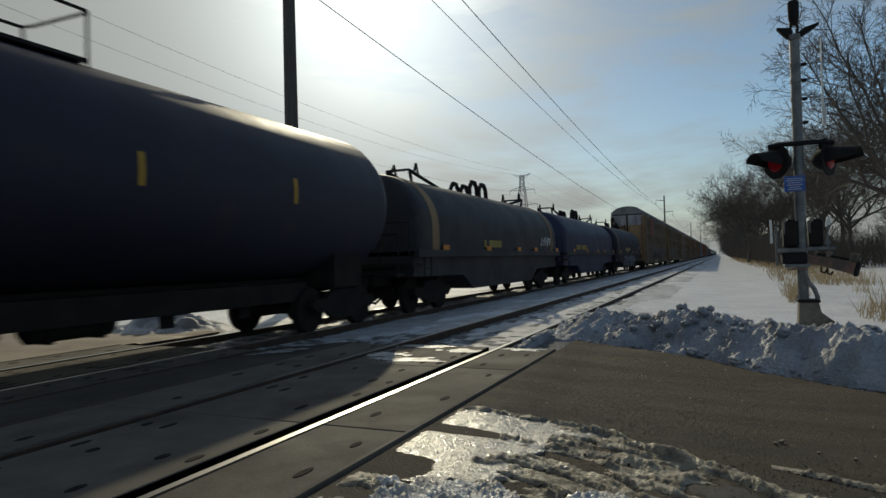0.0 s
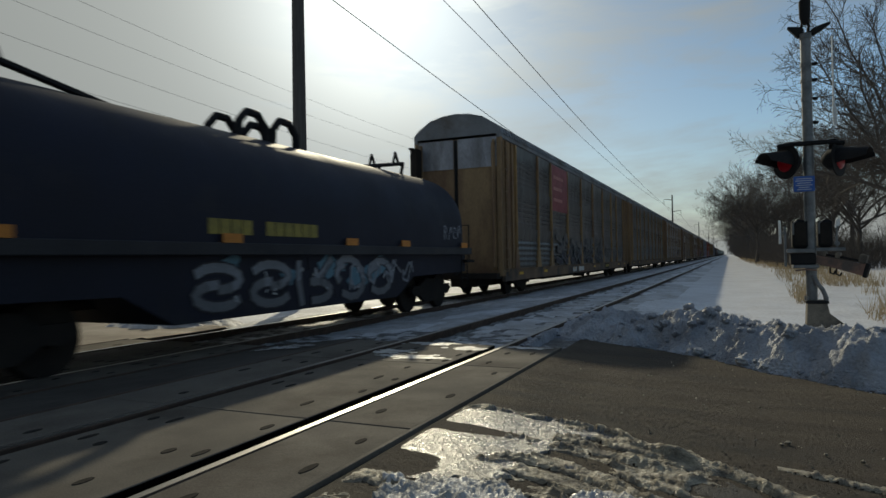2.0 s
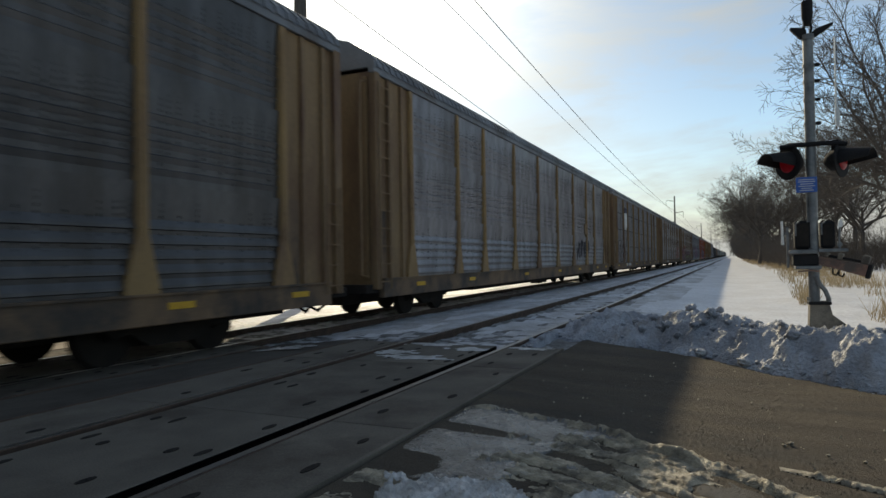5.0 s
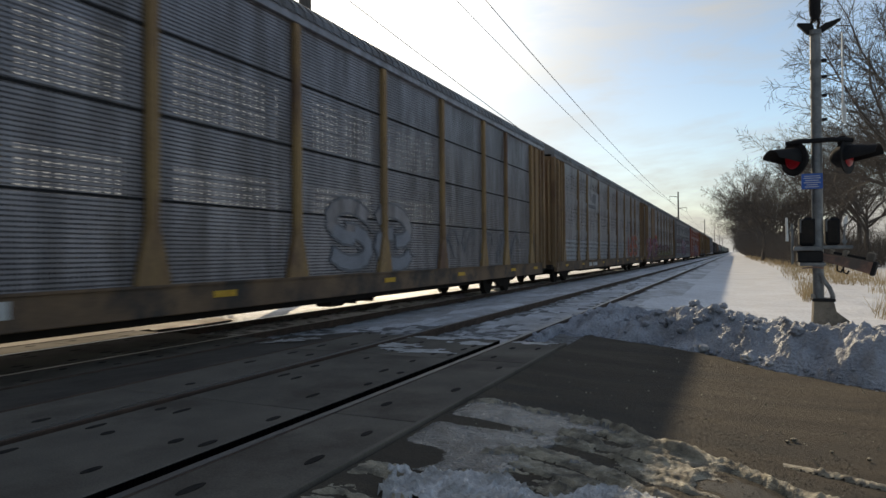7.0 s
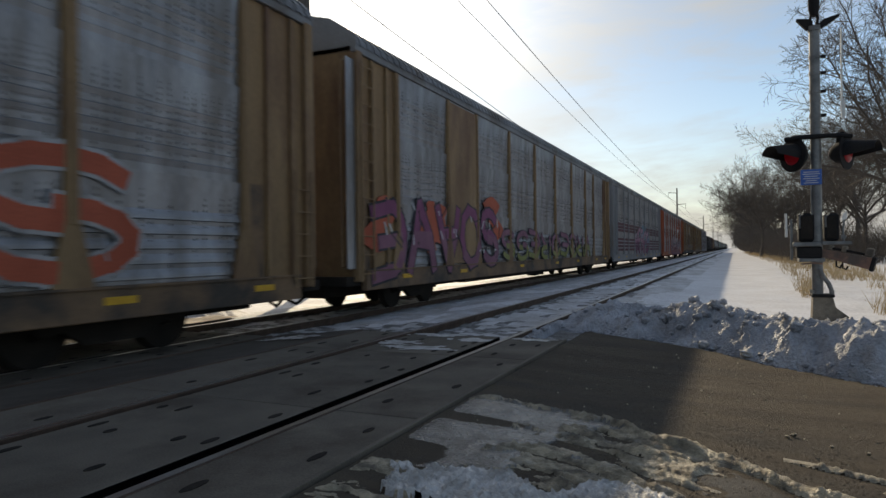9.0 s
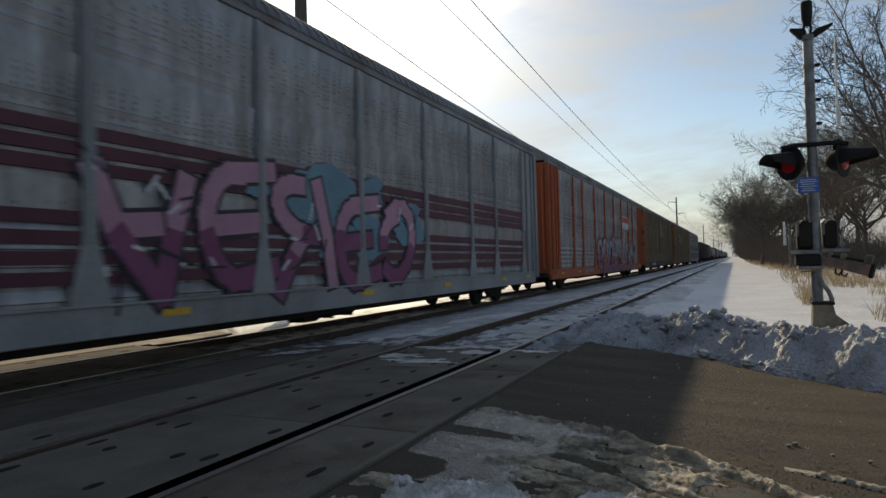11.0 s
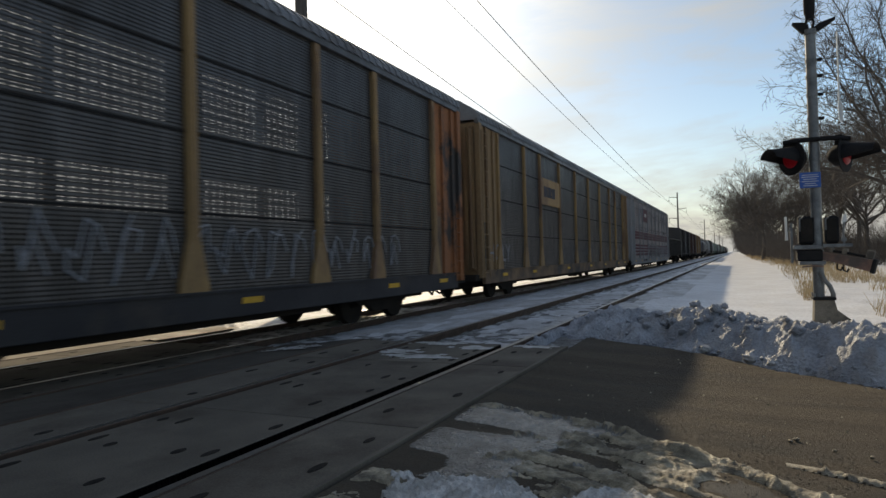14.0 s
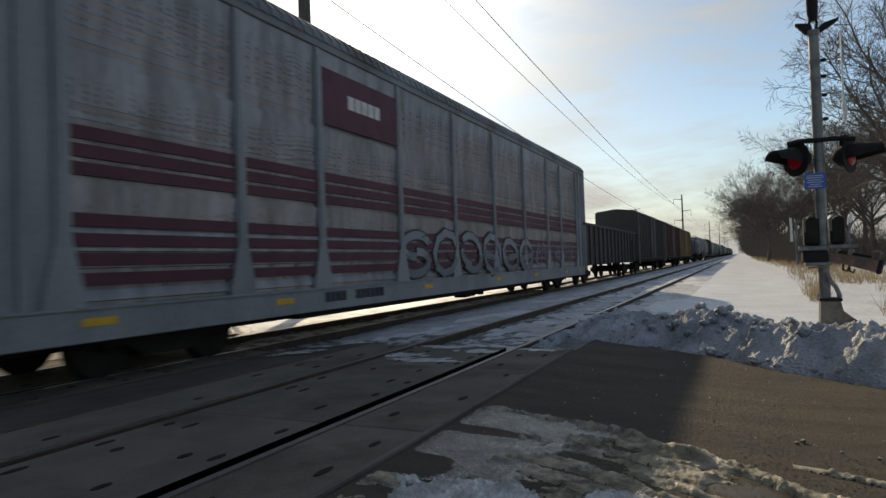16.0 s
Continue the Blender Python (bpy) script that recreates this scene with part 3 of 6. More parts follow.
# rails: a foot, a web and a head, with a polished top
RAIL_PROFILE = [(-0.07, -0.17), (0.07, -0.17), (0.07, -0.155), (0.012, -0.13), (0.012, -0.045), (0.036, -0.036), (0.036, -0.008), (0.028, -0.001),
                (-0.028, -0.001), (-0.036, -0.008), (-0.036, -0.036), (-0.012, -0.045), (-0.012, -0.13), (-0.07, -0.155)]
for xc, z in ((0, 0), (TRACK_X, TRACK_Z)):
    for s in (-1, 1):
        rail = thing("rail", "steel rail, brown sides and a polished top" if xc else "steel rail with a worn shiny head", "rail", "rails of the two tracks", at=(xc + 0.75 * s, 0, z))
        part("rail_body", MB().prism(RAIL_PROFILE, 'y', -120, 2600), "rail", rail)
        part("railhead", MB().box(-0.027, 0.027, -120, 2600, -0.001, 0.003), "railtop", rail, "bright polished running surface")

# concrete crossing panels
PANEL_MESH = {}


def crossing_panel(x0, x1, y0, y1, z):
    k = (round(x1 - x0, 3), round(y1 - y0, 3))
    if k not in PANEL_MESH:
        PANEL_MESH[k] = MB().box(-k[0] / 2, k[0] / 2, -k[1] / 2 + 0.006, k[1] / 2 - 0.006, -0.18, 0, 0.008).mesh("concrete_panel", "concrete")
    return k, ((x0 + x1) / 2, (y0 + y1) / 2, z)


for xc, z0, name in ((0, 0, "near"), (TRACK_X, TRACK_Z, "far")):
    deck = thing("crossing_deck", "level crossing deck of tan concrete panels between and beside the rails", "crossing", kind="structure")
    rows = [-6.55, -4.05, -1.57, 0.903, 3.375, 5.851, PANEL_Y1]
    for y0, y1 in zip(rows, rows[1:]):
        for x0, x1 in ((-1.46, -0.794), (-0.60, 0.60), (0.794, 1.44)):
            k, at = crossing_panel(xc + x0, xc + x1, y0, y1, z0 + 0.002 * rg.random() - 0.001)
            part("concrete_panel", PANEL_MESH[k], None, deck, at=at)
            for fx in ((0.28, 0.72) if x1 - x0 < 1 else (0.1, 0.27, 0.74, 0.9)):
                for fy in (0.16, 0.40, 0.62, 0.86):
                    px, py = xc + x0 + (x1 - x0) * fx + 0.03 * rg.random(), y0 + (y1 - y0) * fy + 0.1 * (rg.random() - 0.5)
                    if rg.random() < 0.5 or not (1.0 < py < 7.2):
                        continue
                    w, l = 0.022 + 0.01 * rg.random(), 0.045 + 0.05 * rg.random()
                    ring = [(px + w * math.cos(a * math.pi / 5), py + l * math.sin(a * math.pi / 5), z0 + 0.0035) for a in range(10)]
                    low = [(p[0], p[1], z0 - 0.02) for p in ring]
                    part("bolt_plug", MB().loft([low, ring]), "plug", deck)
    for x0, x1 in ((-0.794, -0.787), (0.787, 0.794), (-0.60, -0.59), (0.59, 0.60)):
        part("rubber_seal", MB().box(xc + x0, xc + x1, -6.5, PANEL_Y1, z0 - 0.15, z0 - 0.006), "rubber", deck)
    for x0, x1 in ((-0.787, -0.59), (0.59, 0.787)):
        part("flangeway_floor", MB().box(xc + x0, xc + x1, -6.5, PANEL_Y1, z0 - 0.19, z0 - 0.05), "wet", deck)
    for x0, x1 in ((1.442, 1.475), (-1.495, -1.462)):
        part("edge_angle", MB().box(xc + x0, xc + x1, -6.5, PANEL_Y1, z0 - 0.16, z0 + 0.006, 0.004), "concrete" if xc == 0 and x0 > 0 else "rail", deck, "worn steel edge angle")
# patches of ice left on the crossing
for i, (x, y, rx, ry) in enumerate(((0.05, 6.2, 0.5, 0.22), (-0.45, 6.5, 0.4, 0.2), (0.4, 7.0, 0.35, 0.2), (1.1, 7.25, 0.3, 0.15), (-2.3, 6.9, 0.5, 0.3), (-0.2, 7.3, 0.5, 0.16))):
    sheet("ice_patch", [x - rx + 2 * rx * k / 24 for k in range(25)], [y - ry + 2 * ry * k / 16 for k in range(17)], lambda a, b: base_z(a) + 0.004 + 0.008 * abs(noise.noise(Vector((a * 9, b * 9, i)))),
          ["ice"], None, "thin broken patch of ice on the crossing", "ice", "stuff",
          keep=lambda a, b: math.hypot((a - x) / rx, (b - y) / ry) + 0.9 * noise.noise(Vector((a * 7, b * 9, i))) < 0.72 and not 0.62 < abs(a) < 0.83)

# ---- the train ----
SPEED = 21.4
CARS = []       # (thing, place of its middle along the track at the start)


def under_gear(car, centres, wheel_r=0.42):
    """Two trucks, each with side frames, springs and four wheels on two axles."""
    for yc in centres:
        truck = part("truck", MB().box(-0.85, 0.85, -0.2, 0.2, 0.5, 0.72, 0.02), "under", car, "grimy two-axle truck", at=(0, yc, 0))
        for s in (-1, 1):
            x = 0.98 * s
            prof = [(-1.15, 0.5), (-1.05, 0.62), (-0.7, 0.62), (-0.4, 0.78), (0.4, 0.78), (0.7, 0.62), (1.05, 0.62), (1.15, 0.5), (0.95, 0.36), (0.72, 0.40), (0.42, 0.22),
                    (-0.42, 0.22), (-0.72, 0.40), (-0.95, 0.36)]
            part("side_frame", MB().prism(prof, 'x', x - 0.06, x + 0.06), "under", truck)
            spring = MB()
            for k in (-0.14, 0.0, 0.14):
                spring.tube([(x, k, 0.3), (x, k, 0.5)], 0.055, 8)
            part("spring_nest", spring, "under", truck)
            for ya in (-0.89, 0.89):
                w = MB().tube([(0.75 * s - 0.065 * s, ya, wheel_r), (0.75 * s - 0.035 * s, ya, wheel_r), (0.75 * s - 0.03 * s, ya, wheel_r), (0.75 * s + 0.065 * s, ya, wheel_r)],
                              [wheel_r + 0.028, wheel_r + 0.028, wheel_r, wheel_r - 0.005], 28)
                w.tube([(0.75 * s + 0.05 * s, ya, wheel_r), (0.75 * s + 0.16 * s, ya, wheel_r)], [0.12, 0.09], 12)
                part("wheel", w, "under", truck, smooth=True)
        for ya in (-0.89, 0.89):
            part("axle", MB().tube([(-0.7, ya, wheel_r), (0.7, ya, wheel_r)], 0.08, 10), "under", truck)


def brake_gear(car, y0, z):
    """Air reservoir, brake cylinder, valve and rods hung under the floor."""
    tank = part("air_reservoir", MB().tube([(0.55, y0, z), (0.55, y0 + 0.06, z), (0.55, y0 + 1.15, z), (0.55, y0 + 1.21, z)], [0.10, 0.17, 0.17, 0.10], 14), "under", car, smooth=True)
    for k in (0.25, 0.95):
        part("strap", MB().box(0.36, 0.74, y0 + k - 0.025, y0 + k + 0.025, z - 0.185, z + 0.3), "under", tank)
    part("brake_cylinder", MB().tube([(-0.3, y0 - 1.9, z), (-0.3, y0 - 1.4, z), (-0.3, y0 - 1.38, z), (-0.3, y0 - 0.9, z)], [0.15, 0.15, 0.05, 0.04], 12), "under", car, smooth=True)
    part("control_valve", MB().box(0.62, 0.98, y0 - 1.0, y0 - 0.55, z - 0.16, z + 0.18, 0.03).box(0.7, 0.9, y0 - 1.12, y0 - 0.45, z - 0.06, z + 0.25, 0.02), "under", car)
    part("brake_rod", MB().bar((0.1, y0 - 5.2, z - 0.05), (0.1, y0 - 1.9, z + 0.02), 0.022).bar((-0.2, y0 + 0.4, z - 0.02), (-0.2, y0 + 5.0, z - 0.08), 0.022), "under", car)
    part("train_pipe", MB().tube([(0.8, y0 - 5.4, z + 0.12), (0.8, y0 - 2.2, z + 0.10), (0.8, y0 - 1.1, z + 0.02)], 0.025, 6), "under", car)


def couplers(car, half):
    for s in (-1, 1):
        part("coupler", MB().box(-0.12, 0.12, *sorted((s * (half - 0.9), s * (half - 0.12))), 0.78, 1.02, 0.02).box(-0.16, 0.16, *sorted((s * (half - 0.3), s * half)), 0.72, 1.06, 0.03), "under", car)
        part("air_hose", MB().tube([(0.35, s * (half - 0.75), 0.72), (0.38, s * (half - 0.55), 0.42), (0.36, s * (half - 0.3), 0.30), (0.3, s * (half - 0.05), 0.42)], 0.03, 6), "rubber", car, "hanging black air hose", True)
        part("uncoupling_lever", MB().tube([(1.3, s * (half - 0.8), 0.70), (1.25, s * (half - 0.62), 0.62), (0.3, s * (half - 0.55), 0.74)], 0.016, 5), "under", car)


def ladder(car, x, y0, y1, z0, z1, mat_name, name="ladder"):
    b = MB()
    b.bar((x, y0, z0), (x, y0, z1), 0.016)
    b.bar((x, y1, z0), (x, y1, z1), 0.016)
    z = z0 + 0.15
    while z < z1:
        b.bar((x, y0, z), (x, y1, z), 0.012)
        z += 0.36
    part(name, b, mat_name, car)


def bars_of_text(car, x, y0, z0, height, widths, mat_name, name="reporting_mark"):
    """Lettering reduced to plain bars. The side seen has y to its right reversed: bars go on towards +y."""
    b = MB()
    y = y0
    for w in widths:
        if w > 0:
            b.box(x, x + 0.006, y, y + w, z0, z0 + height)
            y += w * 1.0 + height * 0.14
        else:
            y -= w
    tagged(part(name, b, mat_name, car), kind="stuff")


def stroke(b, x, pts, w):
    """A flat painted stroke on the side plane through points (y, z)."""
    for i, ((y0, z0), (y1, z1)) in enumerate(zip(pts, pts[1:])):
        d = Vector((y1 - y0, z1 - z0))
        if d.length < 1e-4:
            continue
        d.normalize()
        n = Vector((-d.y, d.x)) * w / 2
        e = d * w * 0.35
        o = x + 0.0006 * (i % 3)
        q = [(y0 + n.x - e.x, z0 + n.y - e.y), (y1 + n.x + e.x, z1 + n.y + e.y), (y1 - n.x + e.x, z1 - n.y + e.y), (y0 - n.x - e.x, z0 - n.y - e.y)]
        b.add([(o, *p) for p in q] + [(o - 0.01, *p) for p in q], [(0, 1, 2, 3), (7, 6, 5, 4), (0, 4, 5, 1), (1, 5, 6, 2), (2, 6, 7, 3), (3, 7, 4, 0)])


def graffiti(car, x, y0, y1, z0, z1, cols, seed, letters=5):
    """Sprayed block shapes: fill, shading below, dark outline and highlights, of no readable letters."""
    r = random.Random(seed)
    fill, low, line, back = MB(), MB(), MB(), MB()
    pitch = (y1 - y0) / letters
    h = z1 - z0
    if cols[3]:
        for k in range(letters * 2):
            y, z, q = y0 + (y1 - y0) * r.random(), z0 + h * (0.45 + 0.6 * r.random()), 0.16 * h + 0.12 * h * r.random()
            back.loft([[(x - 0.01 + o, y + q * (0.8 + 0.4 * math.sin(3 * a + k)) * math.cos(a) * 1.6, z + q * math.sin(a)) for a in [i * math.pi / 7 for i in range(14)]] for o in (0, 0.0105)])
        tagged(part("graffiti_cloud", back, cols[3], car, "spray-painted cloud behind the letters"), kind="stuff")
    for k in range(letters):
        c = y0 + pitch * (k + 0.5)
        w = pitch * 0.58
        top, bot = z0 + h * r.uniform(0.82, 1.0), z0 + h * r.uniform(0.0, 0.1)
        tilt = r.uniform(-0.14, 0.14) * h
        strokes = []
        mid, hh = (top + bot) / 2, (top - bot) / 2

        def arc(a0, a1, fx=1.0, fz=1.0, oz=0.0):
            return [(c + w * 0.72 * fx * math.cos(radians(a0 + (a1 - a0) * q / 9)) + tilt * math.sin(radians(a0 + (a1 - a0) * q / 9)),
                     mid + oz * hh + hh * fz * math.sin(radians(a0 + (a1 - a0) * q / 9))) for q in range(10)]

        form = r.randrange(6)
        if form == 0:
            strokes = [arc(50, 315), arc(-70, 20, 0.9, 0.6, -0.1)]
        elif form == 1:
            strokes = [arc(30, 270, 0.9, 0.55, 0.42), arc(90, -150, 0.9, 0.55, -0.42)]
        elif form == 2:
            strokes = [arc(0, 360)]
        elif form == 3:
            strokes = [[(c - w * 0.6 - tilt, bot), (c - w * 0.66, mid), (c - w * 0.6 + tilt, top)], arc(100, -95, 1.0, 0.5, 0.45), [(c, mid), (c + w * 0.4, mid - hh * 0.5), (c + w * 0.75, bot - 0.06 * h)]]
        elif form == 4:
            strokes = [[(c - w * 0.7, bot), (c - w * 0.45, mid), (c + tilt, top), (c + w * 0.4, mid), (c + w * 0.75, bot)], [(c - w * 0.4, mid - 0.1 * h), (c + w * 0.45, mid - 0.06 * h)]]
        else:
            strokes = [arc(80, 280, 0.9, 1.0), [(c - w * 0.5, mid), (c + w * 0.5, mid + 0.05 * h)], [(c - w * 0.1, top), (c + w * 0.8, top + 0.06 * h)], [(c - w * 0.1, bot), (c + w * 0.85, bot + 0.1 * h)]]
        # turned over at random, so that no letter can be read
        my, mz = r.choice((1, -1, -1)), r.choice((1, -1))
        strokes = [[(c + my * (p[0] - c), mid + mz * (p[1] - mid)) for p in q] for q in strokes]
        for s in strokes:
            stroke(line, x + 0.003, s, h * 0.235)
            stroke(fill, x + 0.006, s, h * 0.17)
            lows = [(p[0], p[1]) for p in s if p[1] < z0 + h * 0.5]
            if len(lows) > 1:
                stroke(low, x + 0.009, lows, h * 0.17)
    tagged(part("graffiti_outline", line, cols[2], car, "dark spray-painted outline"), kind="stuff")
    shine, scratch = MB(), MB()
    for k in range(letters * 3):
        y, z = y0 + (y1 - y0) * r.random(), z0 + h * (0.15 + 0.75 * r.random())
        stroke(shine, x + 0.012, [(y, z), (y + 0.10 * h * r.uniform(-1, 1), z + 0.16 * h * r.random())], 0.028 * h)
        stroke(scratch, x + 0.0125, [(y + 0.2, z), (y + 0.2 + 0.3 * h * r.uniform(-1, 1), z + 0.3 * h * r.uniform(-1, 1))], 0.022 * h)
    tagged(part("graffiti_line", scratch, cols[2], car), kind="stuff")
    if cols[3]:
        tagged(part("graffiti_shine", shine, "g_white", car), kind="stuff")
    tagged(part("graffiti_fill", fill, cols[0], car, "spray-painted block letter shapes"), kind="stuff")
    if low.v:
        tagged(part("graffiti_shade", low, cols[1], car), kind="stuff")


def tag_lines(car, x, y0, y1, z0, z1, mat_name, seed, n=5, w=0.05):
    """Thin sprayed scribbles of no readable words."""
    r = random.Random(seed)
    b = MB()
    for k in range(n):
        c = y0 + (y1 - y0) * (k + 0.5) / n
        hw = (y1 - y0) / n * 0.42
        pts = [(c + hw * math.cos(a) * r.uniform(0.6, 1.2), (z0 + z1) / 2 + (z1 - z0) / 2 * math.sin(a * r.choice((1, 1.5))) * r.uniform(0.6, 1)) for a in [q * 0.75 for q in range(8)]]
        stroke(b, x, pts, w)
    tagged(part("scribble", b, mat_name, car, "thin sprayed scribble"), kind="stuff")


AR_LEN, AR_PITCH, AR_MID = 26.9, 28.3, 0.87
POSTS = [-11.8, -9.1, -7.15, -4.3, -1.43, 1.43, 4.3, 7.15, 9.1, 11.8]
BAY0 = 11.8
AR_MESH = {}


def ribbed_panel(w, h):
    """A pressed side sheet: three fields of shallow horizontal ribs, and rows of small vent holes."""
    prof = []
    tier = h / 3
    for t in range(3):
        base = tier * t
        prof.append((0.0, base))
        for k in range(5):
            z = base + (0.06 + 0.185 * k if t == 0 else 0.10 + 0.17 * k)
            lean = 0.03 * (z - base) / tier
            if t == 0:
                prof += [(lean, z), (lean + 0.030, z + 0.012), (lean + 0.026, z + 0.05), (lean, z + 0.13)]
            else:
                prof += [(lean, z), (lean + 0.020, z + 0.075), (lean + 0.022, z + 0.08), (lean, z + 0.097)]
        prof.append((0.05, base + tier - 0.004))
    prof.append((0.0, h))
    b = MB()
    b.loft([[(p[0] + o, y, p[1]) for o, row in ((0.0, prof), (-0.025, prof[::-1])) for p in row] for y in (-w / 2, w / 2)])
    return b


def vent_holes(w, h, seed):
    r = random.Random(seed)
    b = MB()
    tier = h / 3
    for col in range(17):
        y = -w / 2 + 0.10 + (w - 0.20) * (col + 0.4 * r.random()) / 16.4
        for t in range(3):
            if r.random() < 0.3:
                continue
            z, top = tier * t + 0.1 + 0.5 * r.random(), tier * (t + 1) - 0.08 - 0.35 * r.random()
            while z < top:
                lean = 0.03 * (z - tier * t) / tier
                b.box(lean - 0.004, lean + 0.010, y - 0.007, y + 0.007, z - 0.017, z + 0.017)
                z += 0.075
    return b


def slat_panel(w, h):
    """A perforated side sheet: rows of small square holes between narrow strips."""
    b = MB()
    z = 0.0
    n = int(w / 0.06)
    step = w / n
    while z < h - 0.05:
        top = min(z + 0.029, h)
        b.box(-0.006, 0.006, -w / 2, w / 2, z, top)
        z = top + 0.024
        for k in range(n + 1):
            y = -w / 2 + step * k
            y0, y1 = max(y - 0.011, -w / 2), min(y + 0.011, w / 2)
            b.add([(x, q, zz) for zz in (top, z) for x, q in ((-0.005, y0), (0.005, y0), (0.005, y1), (-0.005, y1))], [(0, 1, 5, 4), (1, 2, 6, 5), (2, 3, 7, 6), (3, 0, 4, 7)])
    b.box(-0.006, 0.006, -w / 2, w / 2, z, h + 0.002)
    return b


def blocking_boards(w, h):
    """Boards added behind a perforated sheet to block light, leaving two fields open."""
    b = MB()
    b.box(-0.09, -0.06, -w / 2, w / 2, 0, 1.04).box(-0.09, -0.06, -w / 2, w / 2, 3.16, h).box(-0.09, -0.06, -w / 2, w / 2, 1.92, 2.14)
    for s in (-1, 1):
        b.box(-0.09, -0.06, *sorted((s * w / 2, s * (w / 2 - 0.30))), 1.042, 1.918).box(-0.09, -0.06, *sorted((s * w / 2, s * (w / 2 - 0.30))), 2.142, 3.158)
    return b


def autorack(posts, panel, sill, kind, end, roof="roof", label=""):
    """A covered two-deck car carrier. kind: 'rib' or 'slat'."""
    car = thing("autorack_car", label, "train car", "cars of the freight train")
    half = AR_LEN / 2
    z0, z1 = 0.90, 5.06
    for s in (1, -1):
        for ya, yb in zip(POSTS, POSTS[1:]):
            pw = round(yb - ya - 0.02, 3)
            key = (kind, panel, pw)
            if key not in AR_MESH:
                if kind == 'rib':
                    AR_MESH[key] = ribbed_panel(pw, z1 - z0).mesh("side_panel", panel)
                    AR_MESH[key, 'v'] = vent_holes(pw, z1 - z0, 3).mesh("vent_grid", "black")
                else:
                    AR_MESH[key] = slat_panel(pw, z1 - z0).mesh("side_panel", panel)
                    AR_MESH[key, 'b'] = blocking_boards(pw, z1 - z0).mesh("inner_board", "under")
                    AR_MESH[key, 'v'] = MB().box(0.0, 0.016, -pw / 2, pw / 2, 1.05, 1.08).box(0.0, 0.016, -pw / 2, pw / 2, 2.12, 2.15).box(0.0, 0.016, -pw / 2, pw / 2, 3.18, 3.21).mesh("panel_seam", "black")
            p = part("side_panel", AR_MESH[key], None, car, at=(1.40 * s, (ya + yb) / 2, z0))
            if kind == 'slat':
                tagged(p, kind="stuff")
                # added boards on the near side only, so sky shows through in patches
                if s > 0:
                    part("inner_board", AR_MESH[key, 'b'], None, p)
            v = tagged(part("vent_grid" if kind == 'rib' else "panel_seam", AR_MESH[key, 'v'], None, p), kind="stuff" if kind == 'rib' else "")
            if s < 0:
                p.rotation_euler = (0, 0, math.pi)
        pk = ('post', posts)
        if pk not in AR_MESH:
            pb = MB()
            pb.loft([[(x, y * f, z) for x, y in ((0, -0.5), (0, 0.5), (0.085, 0.5), (0.085, -0.5))] for z, f in ((0.0, 0.50), (0.12, 0.48), (0.75, 0.17), (4.1, 0.15), (4.14, 0.15))])
            pb.loft([[(x, y * f, z) for x, y in ((0.085, -0.5), (0.085, 0.5), (0.1, 0.5), (0.1, -0.5))] for z, f in ((0.7, 0.07), (4.0, 0.07))])
            AR_MESH[pk] = pb.mesh("post", posts)
        for yp in POSTS:
            p = part("post", AR_MESH[pk], None, car, at=(1.40 * s, yp, z0))
            if s < 0:
                p.rotation_euler = (0, 0, math.pi)
        xs = sorted((1.36 * s, 1.47 * s))
        part("side_sill", MB().box(*xs, -half + 0.35, half - 0.35, 0.52, 0.90, 0.012).box(*sorted((1.30 * s, 1.50 * s)), -half + 0.35, half - 0.35, 0.885, 0.915), sill, car, "flat side sill with grime")
        part("top_chord", MB().box(*sorted((1.37 * s, 1.49 * s)), -half, half, 5.05, 5.22, 0.012), panel if kind == 'slat' else roof, car)
    # corner sections and end doors
    for e in (-1, 1):
        y0, y1 = sorted((e * BAY0, e * (half - 0.1)))
        for s in (-1, 1):
            b = MB().box(*sorted((1.36 * s, 1.42 * s)), y0 + 0.02, y1, 0.86, 5.06)
            cp = part("corner_panel", b, end, car)
            for f in (0.34, 0.72):
                y = y0 + (y1 - y0) * f
                part("corner_stiffener", MB().box(*sorted((1.42 * s, 1.48 * s)), y - 0.04, y + 0.04, 0.86, 5.04, 0.012), end, cp)
            part("corner_post", MB().box(*sorted((1.36 * s, 1.50 * s)), *sorted((e * (half - 0.22), e * (half - 0.02))), 0.70, 5.1, 0.02), end, cp)
            part("rust_streak", MB().box(*sorted((1.418 * s, 1.4235 * s)), y0 + 0.1, y0 + 0.1 + 0.22 * (y1 - y0), 0.9, 2.3), "sill", cp)
            ladder(car, 1.53 * s, *sorted((e * (half - 0.12), e * (half - 0.55))), 0.7, 4.9 if e < 0 else 2.6, end)
        d = MB().box(-1.36, 1.36, *sorted((e * (half - 0.12), e * (half - 0.06))), 0.80, 5.1)
        door = part("end_door", d, end, car, "vertically ribbed end door")
        if ('rib', end) not in AR_MESH:
            AR_MESH['rib', end] = MB().box(-0.045, 0.045, -0.04, 0.04, 0.9, 5.0, 0.015).mesh("door_rib", end)
        part("door_gap", MB().box(-0.10, 0.02, *sorted((e * (half - 0.07), e * (half - 0.045))), 0.85, 5.08).bar((-0.04, e * (half - 0.02), 0.9), (-0.04, e * (half - 0.02), 4.6), 0.025), "black", door, "dark gap with a locking rod between the two leaves")
        for k in range(13) if kind == 'slat' else (0, 12):
            part("door_rib", AR_MESH['rib', end], None, door, at=(-1.26 + 0.21 * k, e * (half - 0.03), 0))
        part("end_platform", MB().box(-1.4, 1.4, *sorted((e * (half - 0.2), e * (half + 0.25))), 0.62, 0.80, 0.015), "under", car)
